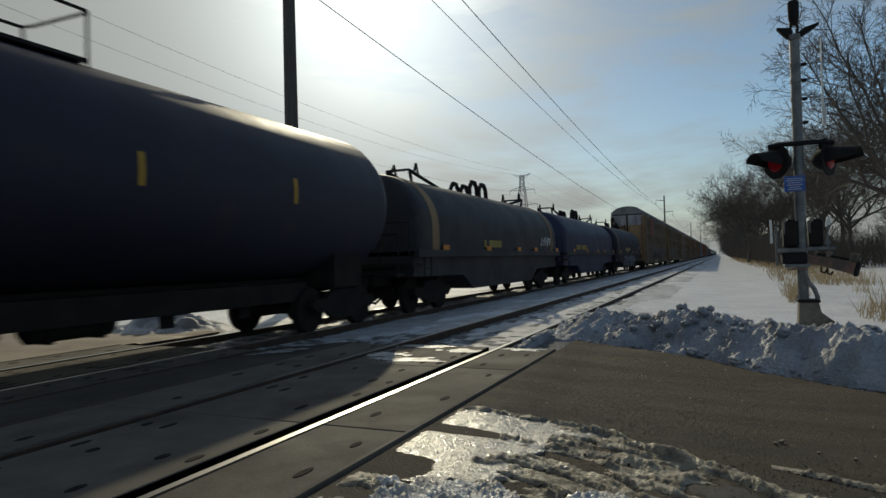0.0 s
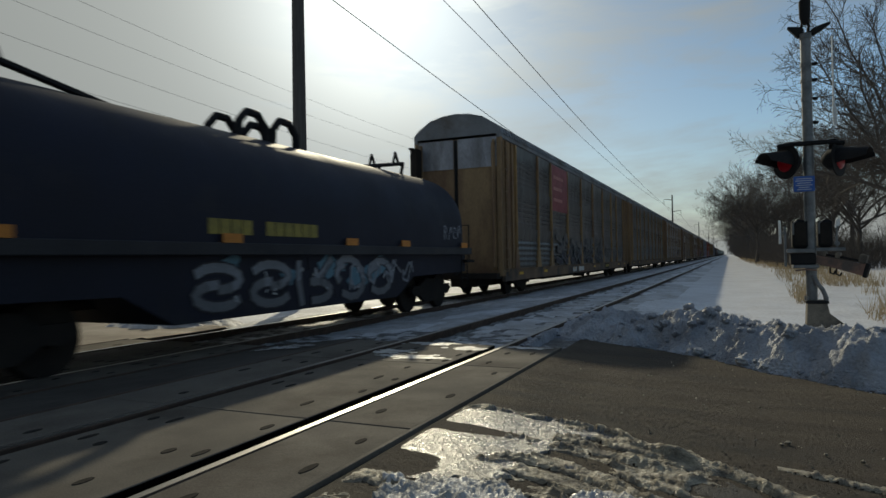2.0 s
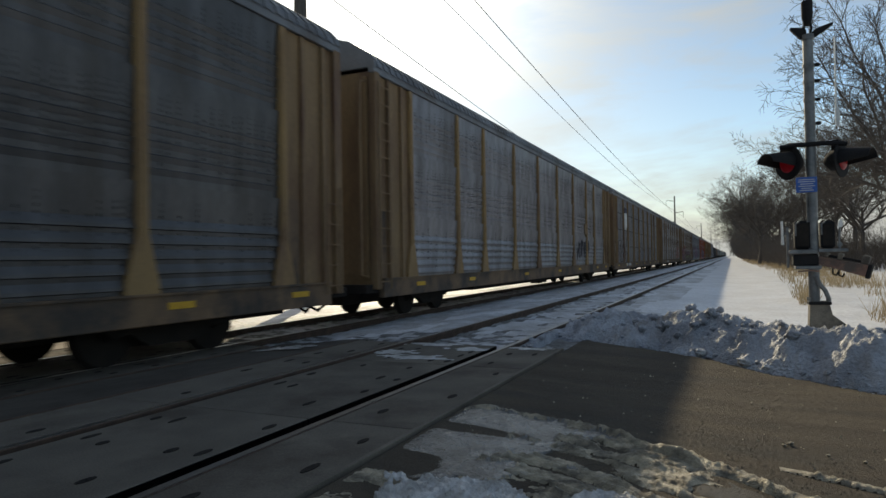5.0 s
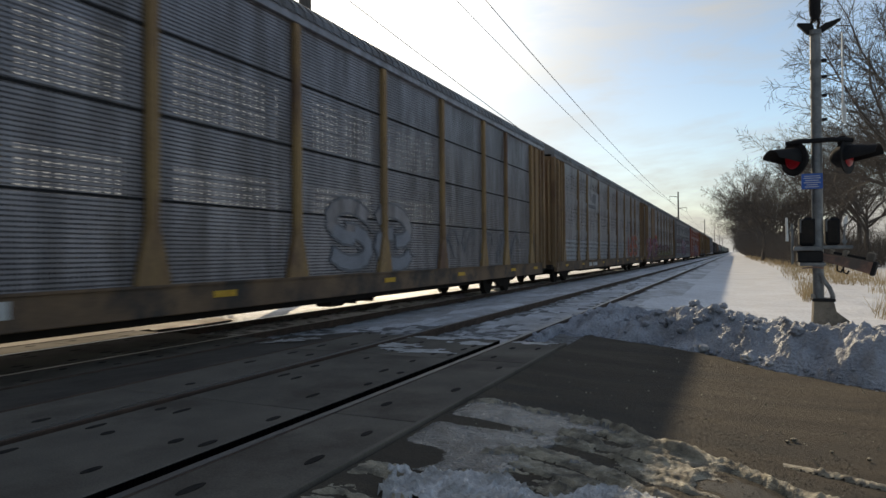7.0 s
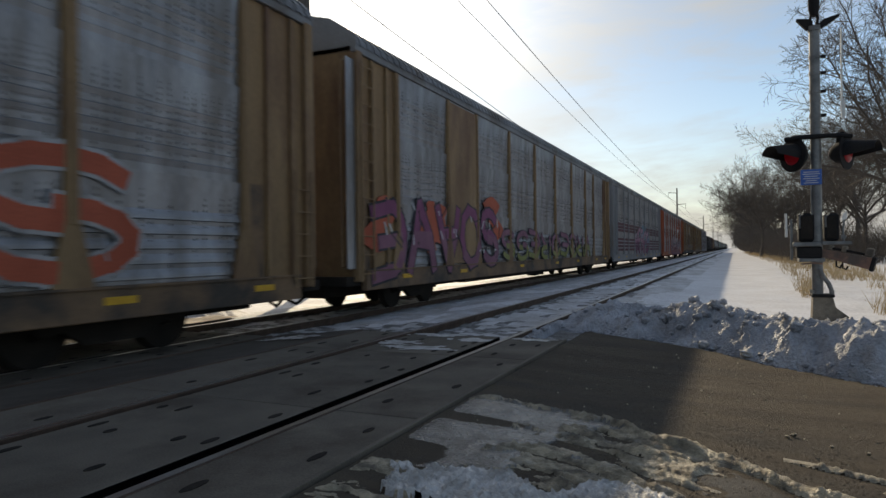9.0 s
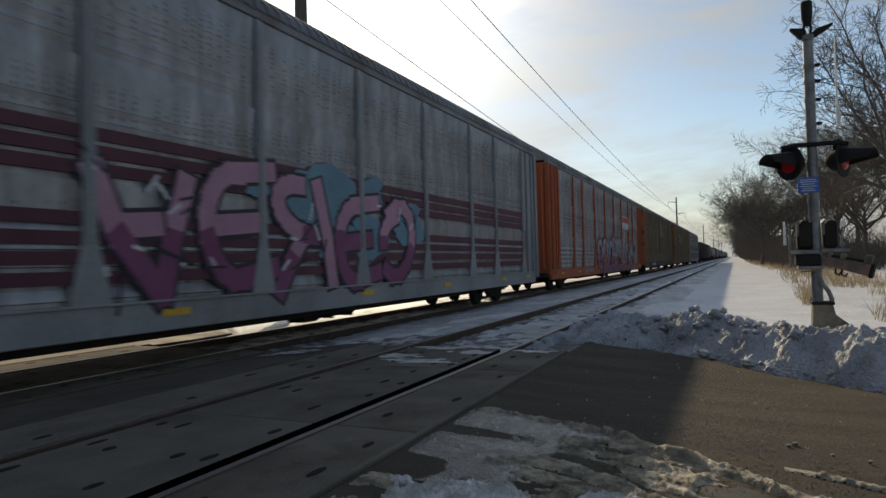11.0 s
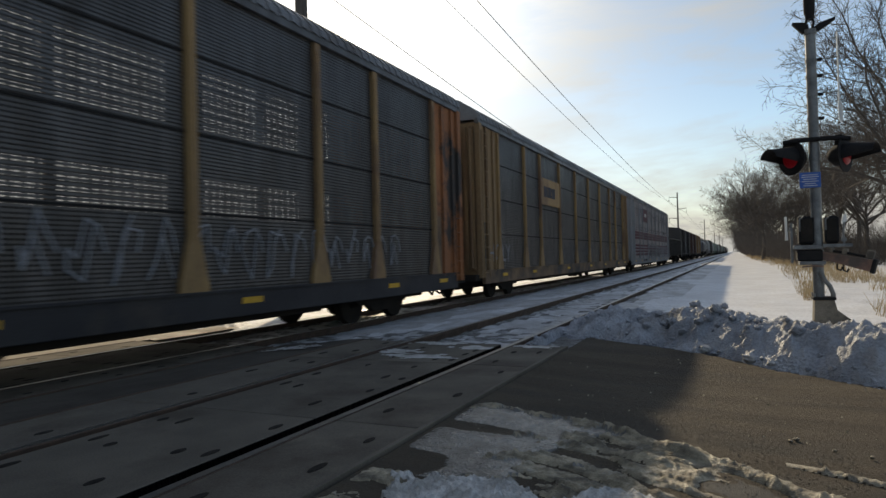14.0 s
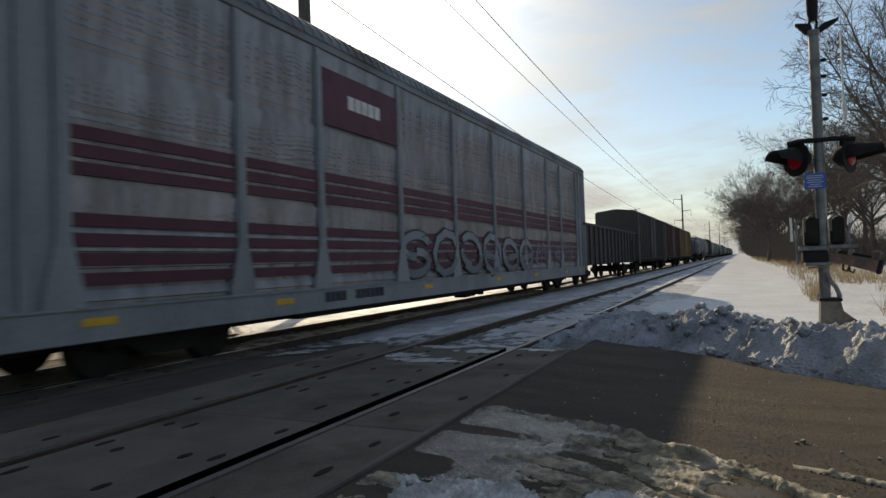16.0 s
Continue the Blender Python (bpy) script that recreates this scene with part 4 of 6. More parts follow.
        part("grab_pipe", MB().tube([(1.30, e * (half + 0.02), 4.9), (1.30, e * (half + 0.2), 4.85), (1.30, e * (half + 0.24), 4.6), (1.30, e * (half + 0.24), 1.0), (1.30, e * half, 0.95)], 0.03, 6), end, car, smooth=True)
    rk = ('roof', roof)
    if rk not in AR_MESH:
        arc = [(-1.50, 5.17), (-1.47, 5.30), (-1.32, 5.46), (-0.9, 5.74), (-0.45, 5.86), (0, 5.90), (0.45, 5.86), (0.9, 5.74), (1.32, 5.46), (1.47, 5.30), (1.50, 5.17)]
        rb = MB()
        rings, y, up = [], -half, 0
        while y <= half + 1e-6:
            for o in (0.0, 0.02) if up else (0.02, 0.0):
                rings.append([(x * (1 + o * 0.5), y, z + o) for x, z in arc])
            y += 0.137
            up = 1 - up
        rb.loft(rings, close=False)
        for e in (-1, 1):
            rb.prism(arc, 'y', e * half, e * (half - 0.04))
        AR_MESH[rk] = rb.mesh("roof", roof)
    part("roof", AR_MESH[rk], None, car, "ribbed galvanised roof")
    if ('in',) not in AR_MESH:
        AR_MESH[('in',)] = MB().box(-1.34, 1.34, -half + 0.2, half - 0.2, 0.72, 0.88).box(-1.34, 1.34, -half + 1.5, half - 1.5, 2.96, 3.02).mesh("deck", "under")
    part("deck", AR_MESH[('in',)], None, car, "dark floor and middle deck")
    part("centre_sill", MB().box(-0.45, 0.45, -half + 0.4, half - 0.4, 0.34, 0.72, 0.02).box(-1.2, 1.2, -7.5, 7.5, 0.40, 0.6, 0.02), "under", car)
    under_gear(car, (-10.0, 10.0))
    brake_gear(car, 1.2, 0.44)
    couplers(car, AR_PITCH / 2)
    for y in (-11.4, -8.2, -3.1, 1.6, 5.4, 9.7, 12.2):
        part("reflector", MB().box(1.47, 1.478, y - 0.22, y + 0.22, 0.70, 0.79), "yellow", car, "yellow reflective strip")
    for ch in car.children:
        ch.location.y += AR_MID
    return car


def side_board(car, bay_k, z0, z1, mat_name, name="sign_board", label="", x=1.478):
    y, bay = AR_MID + (POSTS[bay_k] + POSTS[bay_k + 1]) / 2, POSTS[bay_k + 1] - POSTS[bay_k]
    b = part(name, MB().box(x - 0.02, x, y - bay / 2 + 0.1, y + bay / 2 - 0.1, z0, z1, 0.004), mat_name, car, label)
    return b, y - bay / 2 + 0.1, y + bay / 2 - 0.1


# car by car, in the order in which they pass; the leading end of a car is at -y
FIRST = 59.5 + AR_PITCH / 2
RACKS = []
SLACK = [0.33, 0.23, 0.03, -0.07, -0.04, -0.07, -0.22, 0.0, 0.28, 0.2, 0.7]   # the couplers give and take


def rack(n, *args, **kw):
    car = autorack(*args, **kw)
    CARS.append((car, FIRST + AR_PITCH * n + SLACK[n]))
    RACKS.append(car)
    return car


c = rack(0, "yel", "pd", "sill", 'rib', "beige", label="dark weathered car carrier with yellow posts and a red board")
b, ya, yb = side_board(c, 2, 3.15, 5.0, "billred", label="red board with pale lettering")
for i, ws in enumerate(([0.19] * 8, [0.19] * 7, [0.19] * 7)):
    bars_of_text(c, 1.479, ya + 0.25, 4.46 - 0.46 * i, 0.13, ws, "g_palered")
part("pale_top_sheet", MB().box(-1.35, -0.12, -12.545, -12.53, 4.15, 5.09).box(0.04, 1.35, -12.545, -12.53, 4.15, 5.09), "pv", c, "pale repainted top of the end doors")
bars_of_text(c, 1.43, -11.7, 2.3, 0.09, [0.05] * 6, "sill")
graffiti(c, 1.475, -5.6, 5.0, 0.98, 2.1, ("pd", "g_dark", "g_smoke", None), 5, 9)
part("door_edge", MB().box(-1.42, -1.26, -13.1, -12.56, 1.5, 3.5, 0.02), "beige", c)
part("hinge_box", MB().box(-1.44, -1.22, -13.0, -12.6, 3.5, 4.85, 0.02).box(-1.42, -1.3, -13.15, -12.6, 4.8, 4.86), "under", c, "dark hinge box at the edge of the end door")
graffiti(c, 1.475, 5.2, 7.4, 0.98, 2.05, ("pd", "pd", "g_smoke", None), 6, 2)
tag_lines(c, 1.475, 7.6, 12.2, 1.05, 1.75, "g_smoke", 62, 12, 0.035)
bars_of_text(c, 1.472, -2.6, 0.60, 0.2, [0.16] * 4 + [-0.5] + [0.16] * 6, "lettering")
part("name_plate", MB().box(1.47, 1.476, 5.6, 6.95, 0.58, 0.86), "black", c)
bars_of_text(c, 1.477, 5.75, 0.65, 0.15, [0.26, -0.09, 0.26, -0.09, 0.26], "goldletter")

c = rack(1, "yel", "pd", "sill", 'rib', "beige", label="dark weathered car carrier with yellow posts and beige ends")
tag_lines(c, 1.475, -4, 2, 1.2, 2.0, "g_grey", 12, 7)
part("placard", MB().box(1.42, 1.432, -11.75, -11.25, 1.02, 1.24), "yellow", c, "yellow placard")
bars_of_text(c, 1.433, -11.68, 1.10, 0.05, [0.12, 0.12, 0.1], "g_dark")
bars_of_text(c, 1.43, -11.7, 2.1, 0.09, [0.05] * 6, "sill")
c = rack(2, "yel", "pv", "sill", 'rib', "beige", label="grey car carrier with beige corners and a black scribble")
tag_lines(c, 1.475, 5.8, 8.6, 1.2, 2.1, "g_dark", 14, 4, 0.09)
part("patch", MB().box(1.43, 1.477, 7.6, 8.2, 2.4, 2.9), "beige", c)
c = rack(3, "yel", "pv", "sill", 'slat', "beige", label="pale perforated car carrier with yellow posts and sprayed letters")
graffiti(c, 1.425, -11.6, -6.4, 0.95, 2.45, ("pv", "pv", "g_dark", None), 8, 4)
bars_of_text(c, 1.472, -7.3, 0.66, 0.18, [0.14] * 4 + [-0.45] + [0.15] * 6, "lettering")
part("emblem", MB().prism([(-7.7, 3.3), (-7.7, 4.2), (-6.65, 4.2), (-6.65, 3.3), (-7.2, 3.05)], 'x', 1.41, 1.46), "white", c, "white shield-shaped emblem")
part("emblem_band", MB().box(1.41, 1.462, -7.7, -6.65, 4.2, 4.55), "coilblue", c)
graffiti(c, 1.425, 0.2, 3.6, 1.0, 2.4, ("pv", "g_grey", "g_smoke", None), 18, 2)
tag_lines(c, 1.425, 5.0, 11.5, 1.0, 2.0, "g_smoke", 19, 5, 0.05)
c = rack(4, "beige", "pl", "sill", 'rib', "beige", label="pale blue-grey car carrier with tan posts and a dark emblem")
b, ya, yb = side_board(c, 2, 3.3, 4.3, "pl", "emblem_board")
bars_of_text(c, 1.479, ya + 0.15, 3.45, 0.17, [0.13] * 11, "g_smoke")
for i in range(6):
    part("emblem_stripe", MB().box(1.47, 1.481, ya + 0.2 + 0.05 * i, ya + 0.75 + 0.05 * i, 4.2 - 0.07 * i, 4.24 - 0.07 * i), "g_smoke", c)
part("emblem_block", MB().prism([(ya + 1.0, 3.75), (ya + 1.15, 4.2), (ya + 2.0, 4.2), (ya + 1.85, 3.75)], 'x', 1.47, 1.481), "g_smoke", c)
bars_of_text(c, 1.477, ya + 0.15, 0.62, 0.17, [0.15] * 4 + [-0.25] + [0.15] * 6, "lettering")
graffiti(c, 1.475, 6.3, 11.0, 1.0, 2.4, ("g_red", "g_red", "pl", None), 21, 2)
c = rack(5, "beige", "pl", "sill", 'rib', "beige", label="pale car carrier with beige posts and purple spray paint")
side_board(c, 1, 0.95, 5.0, "beige", "beige_side_sheet")
graffiti(c, 1.475, -12.0, -4.6, 0.85, 2.4, ("g_purple", "g_mauve", "g_dark", "g_red"), 23, 5)
graffiti(c, 1.475, -4.4, 9.0, 0.95, 1.9, ("g_mauve", "g_olive", "g_dark", None), 24, 9)
part("worn_strip", MB().box(1.425, 1.432, -12.85, -12.3, 0.95, 4.9), "pl", c, "blue-grey worn strip")
c = rack(6, "greyp", "pl", "greyp", 'rib', "greyp", label="pale grey car carrier with maroon stripes and bright sprayed letters")


def maroon_bands(car):
    for ya, yb in zip(POSTS, POSTS[1:]):
        y, bay = AR_MID + (ya + yb) / 2, yb - ya
        for z in (1.14, 1.36, 1.58, 1.80, 2.36, 2.56, 2.76):
            part("maroon_stripe", MB().box(1.41, 1.462, y - bay / 2 + 0.1, y + bay / 2 - 0.1, z, z + 0.145), "maroon", car)


maroon_bands(c)
graffiti(c, 1.475, -3.5, 4.5, 0.95, 2.7, ("g_pink", "g_purple", "g_dark", "g_teal"), 26, 5)
c = rack(7, "orng", "pl", "orng", 'rib', "orng", label="grey car carrier with orange posts and a long pink spray-painted piece")
graffiti(c, 1.475, -3.0, 9.4, 0.62, 2.4, ("g_palepink", "g_mauve", "g_dark", "g_teal"), 29, 8)
tag_lines(c, 1.475, 10.0, 10.9, 1.75, 2.2, "g_dark", 51, 5, 0.03)
bars_of_text(c, 1.477, -6.2, 0.66, 0.17, [0.14] * 4 + [-0.3] + [0.15] * 6, "g_grey")
part("mauve_base_coat", MB().box(1.47, 1.476, -1.0, 10.4, 0.53, 0.88), "g_mauve", c)
b, ya, yb = side_board(c, 6, 3.2, 4.0, "g_white", "emblem_board")
part("emblem_bar", MB().box(1.47, 1.482, ya, yb, 3.6, 3.95), "g_red", c)
c = rack(8, "yel", "pd", "coilgrey", 'slat', "rust", label="dark perforated car carrier with yellow posts and rusted orange ends")
b, ya, yb = side_board(c, 4, 3.3, 4.5, "pd", "emblem_board")
bars_of_text(c, 1.479, ya + 0.3, 3.7, 0.5, [0.26, 0.26, 0.26, 0.26], "yel")
tag_lines(c, 1.43, -1.0, 11.0, 1.0, 1.9, "g_grey", 31, 22, 0.028)
bars_of_text(c, 1.472, -6.85, 0.66, 0.19, [0.14] * 4 + [-0.45] + [0.15] * 6, "lettering")
c = rack(9, "yel", "pd", "sill", 'slat', "beige", label="dark perforated car carrier with yellow posts and faded beige ends")
b, ya, yb = side_board(c, 2, 3.2, 4.2, "yel", "yellow_board", "worn yellow board")
bars_of_text(c, 1.479, ya + 0.3, 3.5, 0.4, [0.5, 0.5, 0.5], "g_dark")
tag_lines(c, 1.43, -3.0, 3.5, 1.0, 1.9, "g_smoke", 33, 9, 0.03)
words = bpy.data.curves.new("sprayed_word", 'FONT')
words.body, words.size, words.extrude = "HOLY", 0.75, 0.003
w_ob = new("sprayed_word", words)
w_ob.parent = c
w_ob.matrix_local = Matrix(((0, 0, 1, 1.43), (1, 0, 0, -11.85), (0, 1, 0, 1.15), (0, 0, 0, 1)))
words.materials.append(M["g_grey"])
tagged(w_ob, "thin pale sprayed word")
c = rack(10, "greyp", "pv", "greyp", 'rib', "greyp", label="pale grey car carrier with maroon stripes and a small red emblem")
maroon_bands(c)
bars_of_text(c, 1.472, -6.25, 0.66, 0.17, [0.14] * 4 + [-0.3] + [0.15] * 6, "g_dark")
b, ya, yb = side_board(c, 2, 3.75, 4.75, "maroon", "red_emblem")
bars_of_text(c, 1.479, ya + 0.8, 4.15, 0.25, [0.2] * 5, "lettering")
graffiti(c, 1.475, -3.6, 6.0, 0.95, 2.0, ("g_grey", "g_smoke", "coilgrey", None), 35, 6)
tag_lines(c, 1.478, 6.2, 12.0, 1.0, 1.9, "g_grey", 36, 9, 0.05)

# ---- steel coil cars and tank cars ----


def coil_car(hood, label, stripe=None, half=6.88, bands=(-1, 1)):
    car = thing("coil_car", label, "train car", "cars of the freight train")
    zc, r, rise = 1.62, 1.38, 0.25
    arc = [(r * math.cos(radians(a)), zc + rise + rise + r * math.sin(radians(a))) for a in range(0, 181, 9)]
    arc = [(r, zc - 0.1)] + arc + [(-r, zc - 0.1)]
    hb = MB()
    rings = []
    for y, k in ((-half, 0.90), (-half + 0.05, 0.955), (-half + 0.18, 0.99), (-half + 0.4, 1.0), (half - 0.4, 1.0), (half - 0.18, 0.99), (half - 0.05, 0.955), (half, 0.90)):
        rings.append([(x * k, y, zc + (z - zc) * k) for x, z in arc])
    hb.loft(rings)
    h = part("hood", hb, hood, car, "round-topped removable hood", True)
    for e in bands:
        y = e * (half - 0.9)
        part("hood_band", MB().loft([[(x * 1.006, y + o, zc + (z - zc) * 1.006) for x, z in arc] for o in (-0.2, 0.2)]), stripe or hood, h, "end band of the hood", True)
    tx, tz = 0.34, zc + rise + r + 0.06
    top = MB()
    for x in (-tx, tx):
        top.box(x - 0.035, x + 0.035, -half + 1.3, half - 1.3, tz - 0.02, tz + 0.09, 0.01)
        for k in range(7):
            y = -half + 1.5 + (2 * half - 3) * k / 6
            top.box(x - 0.03, x + 0.03, y - 0.05, y + 0.05, tz - 0.16, tz)
    part("top_rail", top, "black", h, "long lifting rail on the hood")
    for e in (-1, 1):
        y = e * (half - 3.0)
        f = MB()
        for x in (-tx, tx):
            f.bar((x, y + e * 1.4, tz + 0.42), (x, y - e * 0.7, tz + 0.08), 0.05).bar((x, y + e * 1.4, tz + 0.44), (x, y + e * 1.2, tz - 0.06), 0.045)
            f.bar((x, y + e * 0.85, tz + 0.32), (x, y + e * 0.98, tz + 0.66), 0.035).bar((x, y + e * 0.98, tz + 0.66), (x, y + e * 1.15, tz + 0.38), 0.035)
        f.bar((-tx, y + e * 1.4, tz + 0.44), (tx, y + e * 1.4, tz + 0.44), 0.035)
        part("stacking_guide", f, "black", h)
    for x in (-tx, tx):
        for y in (-0.45, 0.45):
            loop = MB().tube([(x, y - 0.36, tz), (x, y - 0.34, tz + 0.38), (x, y - 0.14, tz + 0.58), (x, y + 0.14, tz + 0.58), (x, y + 0.34, tz + 0.38), (x, y + 0.36, tz)], 0.075, 7)
            part("lifting_lug", loop, "black", h, smooth=True)
    part("side_sill", MB().box(1.32, 1.46, -half - 0.25, half + 0.25, zc - 0.24, zc - 0.06, 0.012).box(-1.46, -1.32, -half - 0.25, half + 0.25, zc - 0.24, zc - 0.06, 0.012), "coilgrey", car)
    part("trough", MB().prism([(-half - 0.2, zc - 0.2), (half + 0.2, zc - 0.2), (half + 0.2, 0.92), (3.9, 0.88), (3.1, 0.46), (-3.1, 0.46), (-3.9, 0.88), (-half - 0.2, 0.92)], 'x', -1.28, 1.28), hood, car)
    part("centre_sill", MB().box(-0.4, 0.4, -half - 0.6, half + 0.6, 0.7, 1.05, 0.02), "under", car)
    for e in (-1, 1):
        part("end_platform", MB().box(-1.42, 1.42, *sorted((e * (half + 0.02), e * (half + 0.55))), 1.16, 1.24), "under", car)
        ladder(car, 1.44, *sorted((e * (half - 0.45), e * (half - 0.05))), 0.6, 1.5, "black")
        part("end_rail", MB().tube([(1.3, e * (half + 0.45), 1.2), (1.3, e * (half + 0.45), 2.2), (0.5, e * (half + 0.45), 2.2), (0.5, e * (half + 0.45), 1.2)], 0.02, 5), "black", car)
        part("hand_brake_wheel", MB().tube([(-0.9, e * (half + 0.2), 1.9), (-0.9, e * (half + 0.24), 1.9)], 0.25, 14), "black", car)
    under_gear(car, (-half + 1.45, half - 1.45), 0.44)
    couplers(car, half + 0.75)
    for y in (-5.5, -2.2, 1.0, 3.2, 6.6):
        part("reflector", MB().box(1.462, 1.468, y - 0.2, y + 0.2, zc - 0.06, zc + 0.07).box(1.36, 1.468, y - 0.2, y + 0.2, zc - 0.062, zc - 0.055), "orange_dec", car, "orange reflective plate")
    return car


def curved_mark(car, y0, widths, a0, a1, mat_name, name="faded_mark"):
    """Plain bars that follow the round of the hood."""
    b = MB()
    zc, r, y = 1.87, 1.388, y0
    for w in widths:
        if w > 0:
            n = 6
            rows = [[(rr * math.cos(radians(a0 + (a1 - a0) * k / n)), yy, zc + rr * math.sin(radians(a0 + (a1 - a0) * k / n))) for k in range(n + 1) for rr in (r,)] for yy in (y, y + w)]
            b.loft(rows, close=False)
            y += w + 0.1
        else:
            y -= w
    part(name, b, mat_name, car)


c = coil_car("coilgrey", "dark grey steel coil car with tan hood bands", "beige")
tag_lines(c, 1.386, 4.2, 6.0, 1.75, 2.15, "g_white", 44, 4, 0.05)
bars_of_text(c, 1.385, -2.4, 1.66, 0.22, [0.18, -0.25] + [0.17] * 6, "goldletter")
CARS.append((c, 20.3))
c = coil_car("coilblue", "dark blue steel coil car with faded gold lettering", "coilblue")
curved_mark(c, -0.1, [0.36, 0.3, 0.32], 33, 50, "goldletter")
curved_mark(c, -0.1, [1.25], 28, 30, "goldletter")
bars_of_text(c, 1.385, -4.6, 1.66, 0.24, [0.2] * 4 + [-0.3] + [0.2] * 6, "goldletter")
CARS.append((c, 36.0))
c = coil_car("coilnavy", "dark blue steel coil car with one tan hood band", "beige", bands=(-1,))
graffiti(c, 1.29, -2.9, 2.9, 0.56, 1.34, ("g_grey", "g_smoke", "g_dark", "g_teal"), 41, 5)
tag_lines(c, 1.386, 5.4, 6.6, 1.75, 2.15, "g_grey", 45, 4, 0.03)
curved_mark(c, 0.0, [0.36, 0.3, 0.32], 33, 50, "goldletter")
curved_mark(c, 0.0, [1.25], 26, 29, "goldletter")
bars_of_text(c, 1.385, -2.6, 1.68, 0.22, [0.2] * 4 + [-0.3] + [0.2] * 6, "goldletter")
tag_lines(c, 1.30, 1.0, 4.0, 0.7, 1.3, "g_grey", 40, 4)
CARS.append((c, 51.75))


def tank_car(mat_name, label, half=8.3, r=1.5, zc=2.5, yellow=False):
    car = thing("tank_car", label, "train car", "cars of the freight train")
    rings = []
    for y, k in ((-half, 0.25), (-half + 0.06, 0.55), (-half + 0.2, 0.80), (-half + 0.42, 0.95), (-half + 0.65, 1.0), (half - 0.65, 1.0), (half - 0.42, 0.95), (half - 0.2, 0.80), (half - 0.06, 0.55), (half, 0.25)):
        rings.append([(r * k * math.cos(a * math.pi / 18), y, zc + r * k * math.sin(a * math.pi / 18)) for a in range(36)])
    t = part("tank", MB().loft(rings), mat_name, car, "smooth cylindrical tank", True)
    if yellow:
        for y in (1.45, 4.55):
            arc = [(r * 1.004 * math.cos(radians(a)), y, zc + r * 1.004 * math.sin(radians(a))) for a in range(-8, 9, 4)]
            part("yellow_strip", MB().loft([arc, [(x, yy + 0.075, z) for x, yy, z in arc]], close=False), "yellow", t, "yellow reflective strip")
    part("manway", MB().tube([(0, 0, zc + r - 0.1), (0, 0, zc + r + 0.35), (0, 0, zc + r + 0.4)], [0.5, 0.5, 0.42], 16), mat_name, car, smooth=True)
    w = MB().box(-0.62, 0.62, -1.6, 1.46 if yellow else 1.6, zc + r - 0.08, zc + r - 0.03)
    part("top_platform", w, "black", car)
    rail = MB()
    y0, y1 = -1.6, (1.46 if yellow else 1.6)
    for x in (-0.62, 0.62):
        for y in (y0, (y0 + y1) / 2, y1):
            rail.bar((x, y, zc + r - 0.2), (x, y, zc + r + 0.58), 0.022)
        rail.bar((x, y0, zc + r + 0.58), (x, y1, zc + r + 0.58), 0.024)
    for y in (y0, y1):
        rail.tube([(-0.62, y, zc + r + 0.58), (-0.5, y * 1.05, zc + r + 0.6), (0.5, y * 1.05, zc + r + 0.6), (0.62, y, zc + r + 0.58)], 0.022)
    part("safety_rail", rail, "black", car, "black railing round the manway")
    for yb in (-half + 1.5, half - 1.5):
        part("bolster", MB().box(-1.1, 1.1, yb - 0.5, yb + 0.5, 0.8, 1.5, 0.03), "under", car)
    part("shell_skirt", MB().prism([(-half + 2.6, 0.95), (half - 2.6, 0.95), (half - 3.0, 0.62), (-half + 3.0, 0.62)], 'x', -0.9, 0.9), "under", car)
    part("stub_sill", MB().box(-0.35, 0.35, -half - 0.6, half + 0.6, 0.72, 1.02, 0.02), "under", car)
    part("bottom_outlet", MB().tube([(0, 0, zc - r - 0.3), (0, 0, zc - r + 0.1)], [0.2, 0.3], 12), "under", car)
    ladder(car, 1.52, -1.45, -1.0, 0.6, zc + 0.9, "black")
    for e in (-1, 1):
        part("end_rail", MB().tube([(-1.35, e * (half + 0.2), 1.0), (-1.35, e * (half + 0.2), 1.9), (1.35, e * (half + 0.2), 1.9), (1.35, e * (half + 0.2), 1.0)], 0.02, 5).box(-1.4, 1.4, *sorted((e * half, e * (half + 0.4))), 0.95, 1.02), "black", car)
    under_gear(car, (-half + 1.5, half - 1.5))
    brake_gear(car, 0.6, 0.60)
    for y in (-3.4, -1.2, 2.6, 4.2):
        part("hanger", MB().box(0.66, 0.72, y - 0.12, y + 0.12, 0.42, 0.98, 0.01).box(-0.72, -0.66, y - 0.2, y + 0.16, 0.46, 0.98, 0.01), "under", car)
    couplers(car, half + 0.75)
    return car


c = tank_car("tankblack", "black tank car with yellow reflective strips", yellow=True)
CARS.append((c, 3.8))


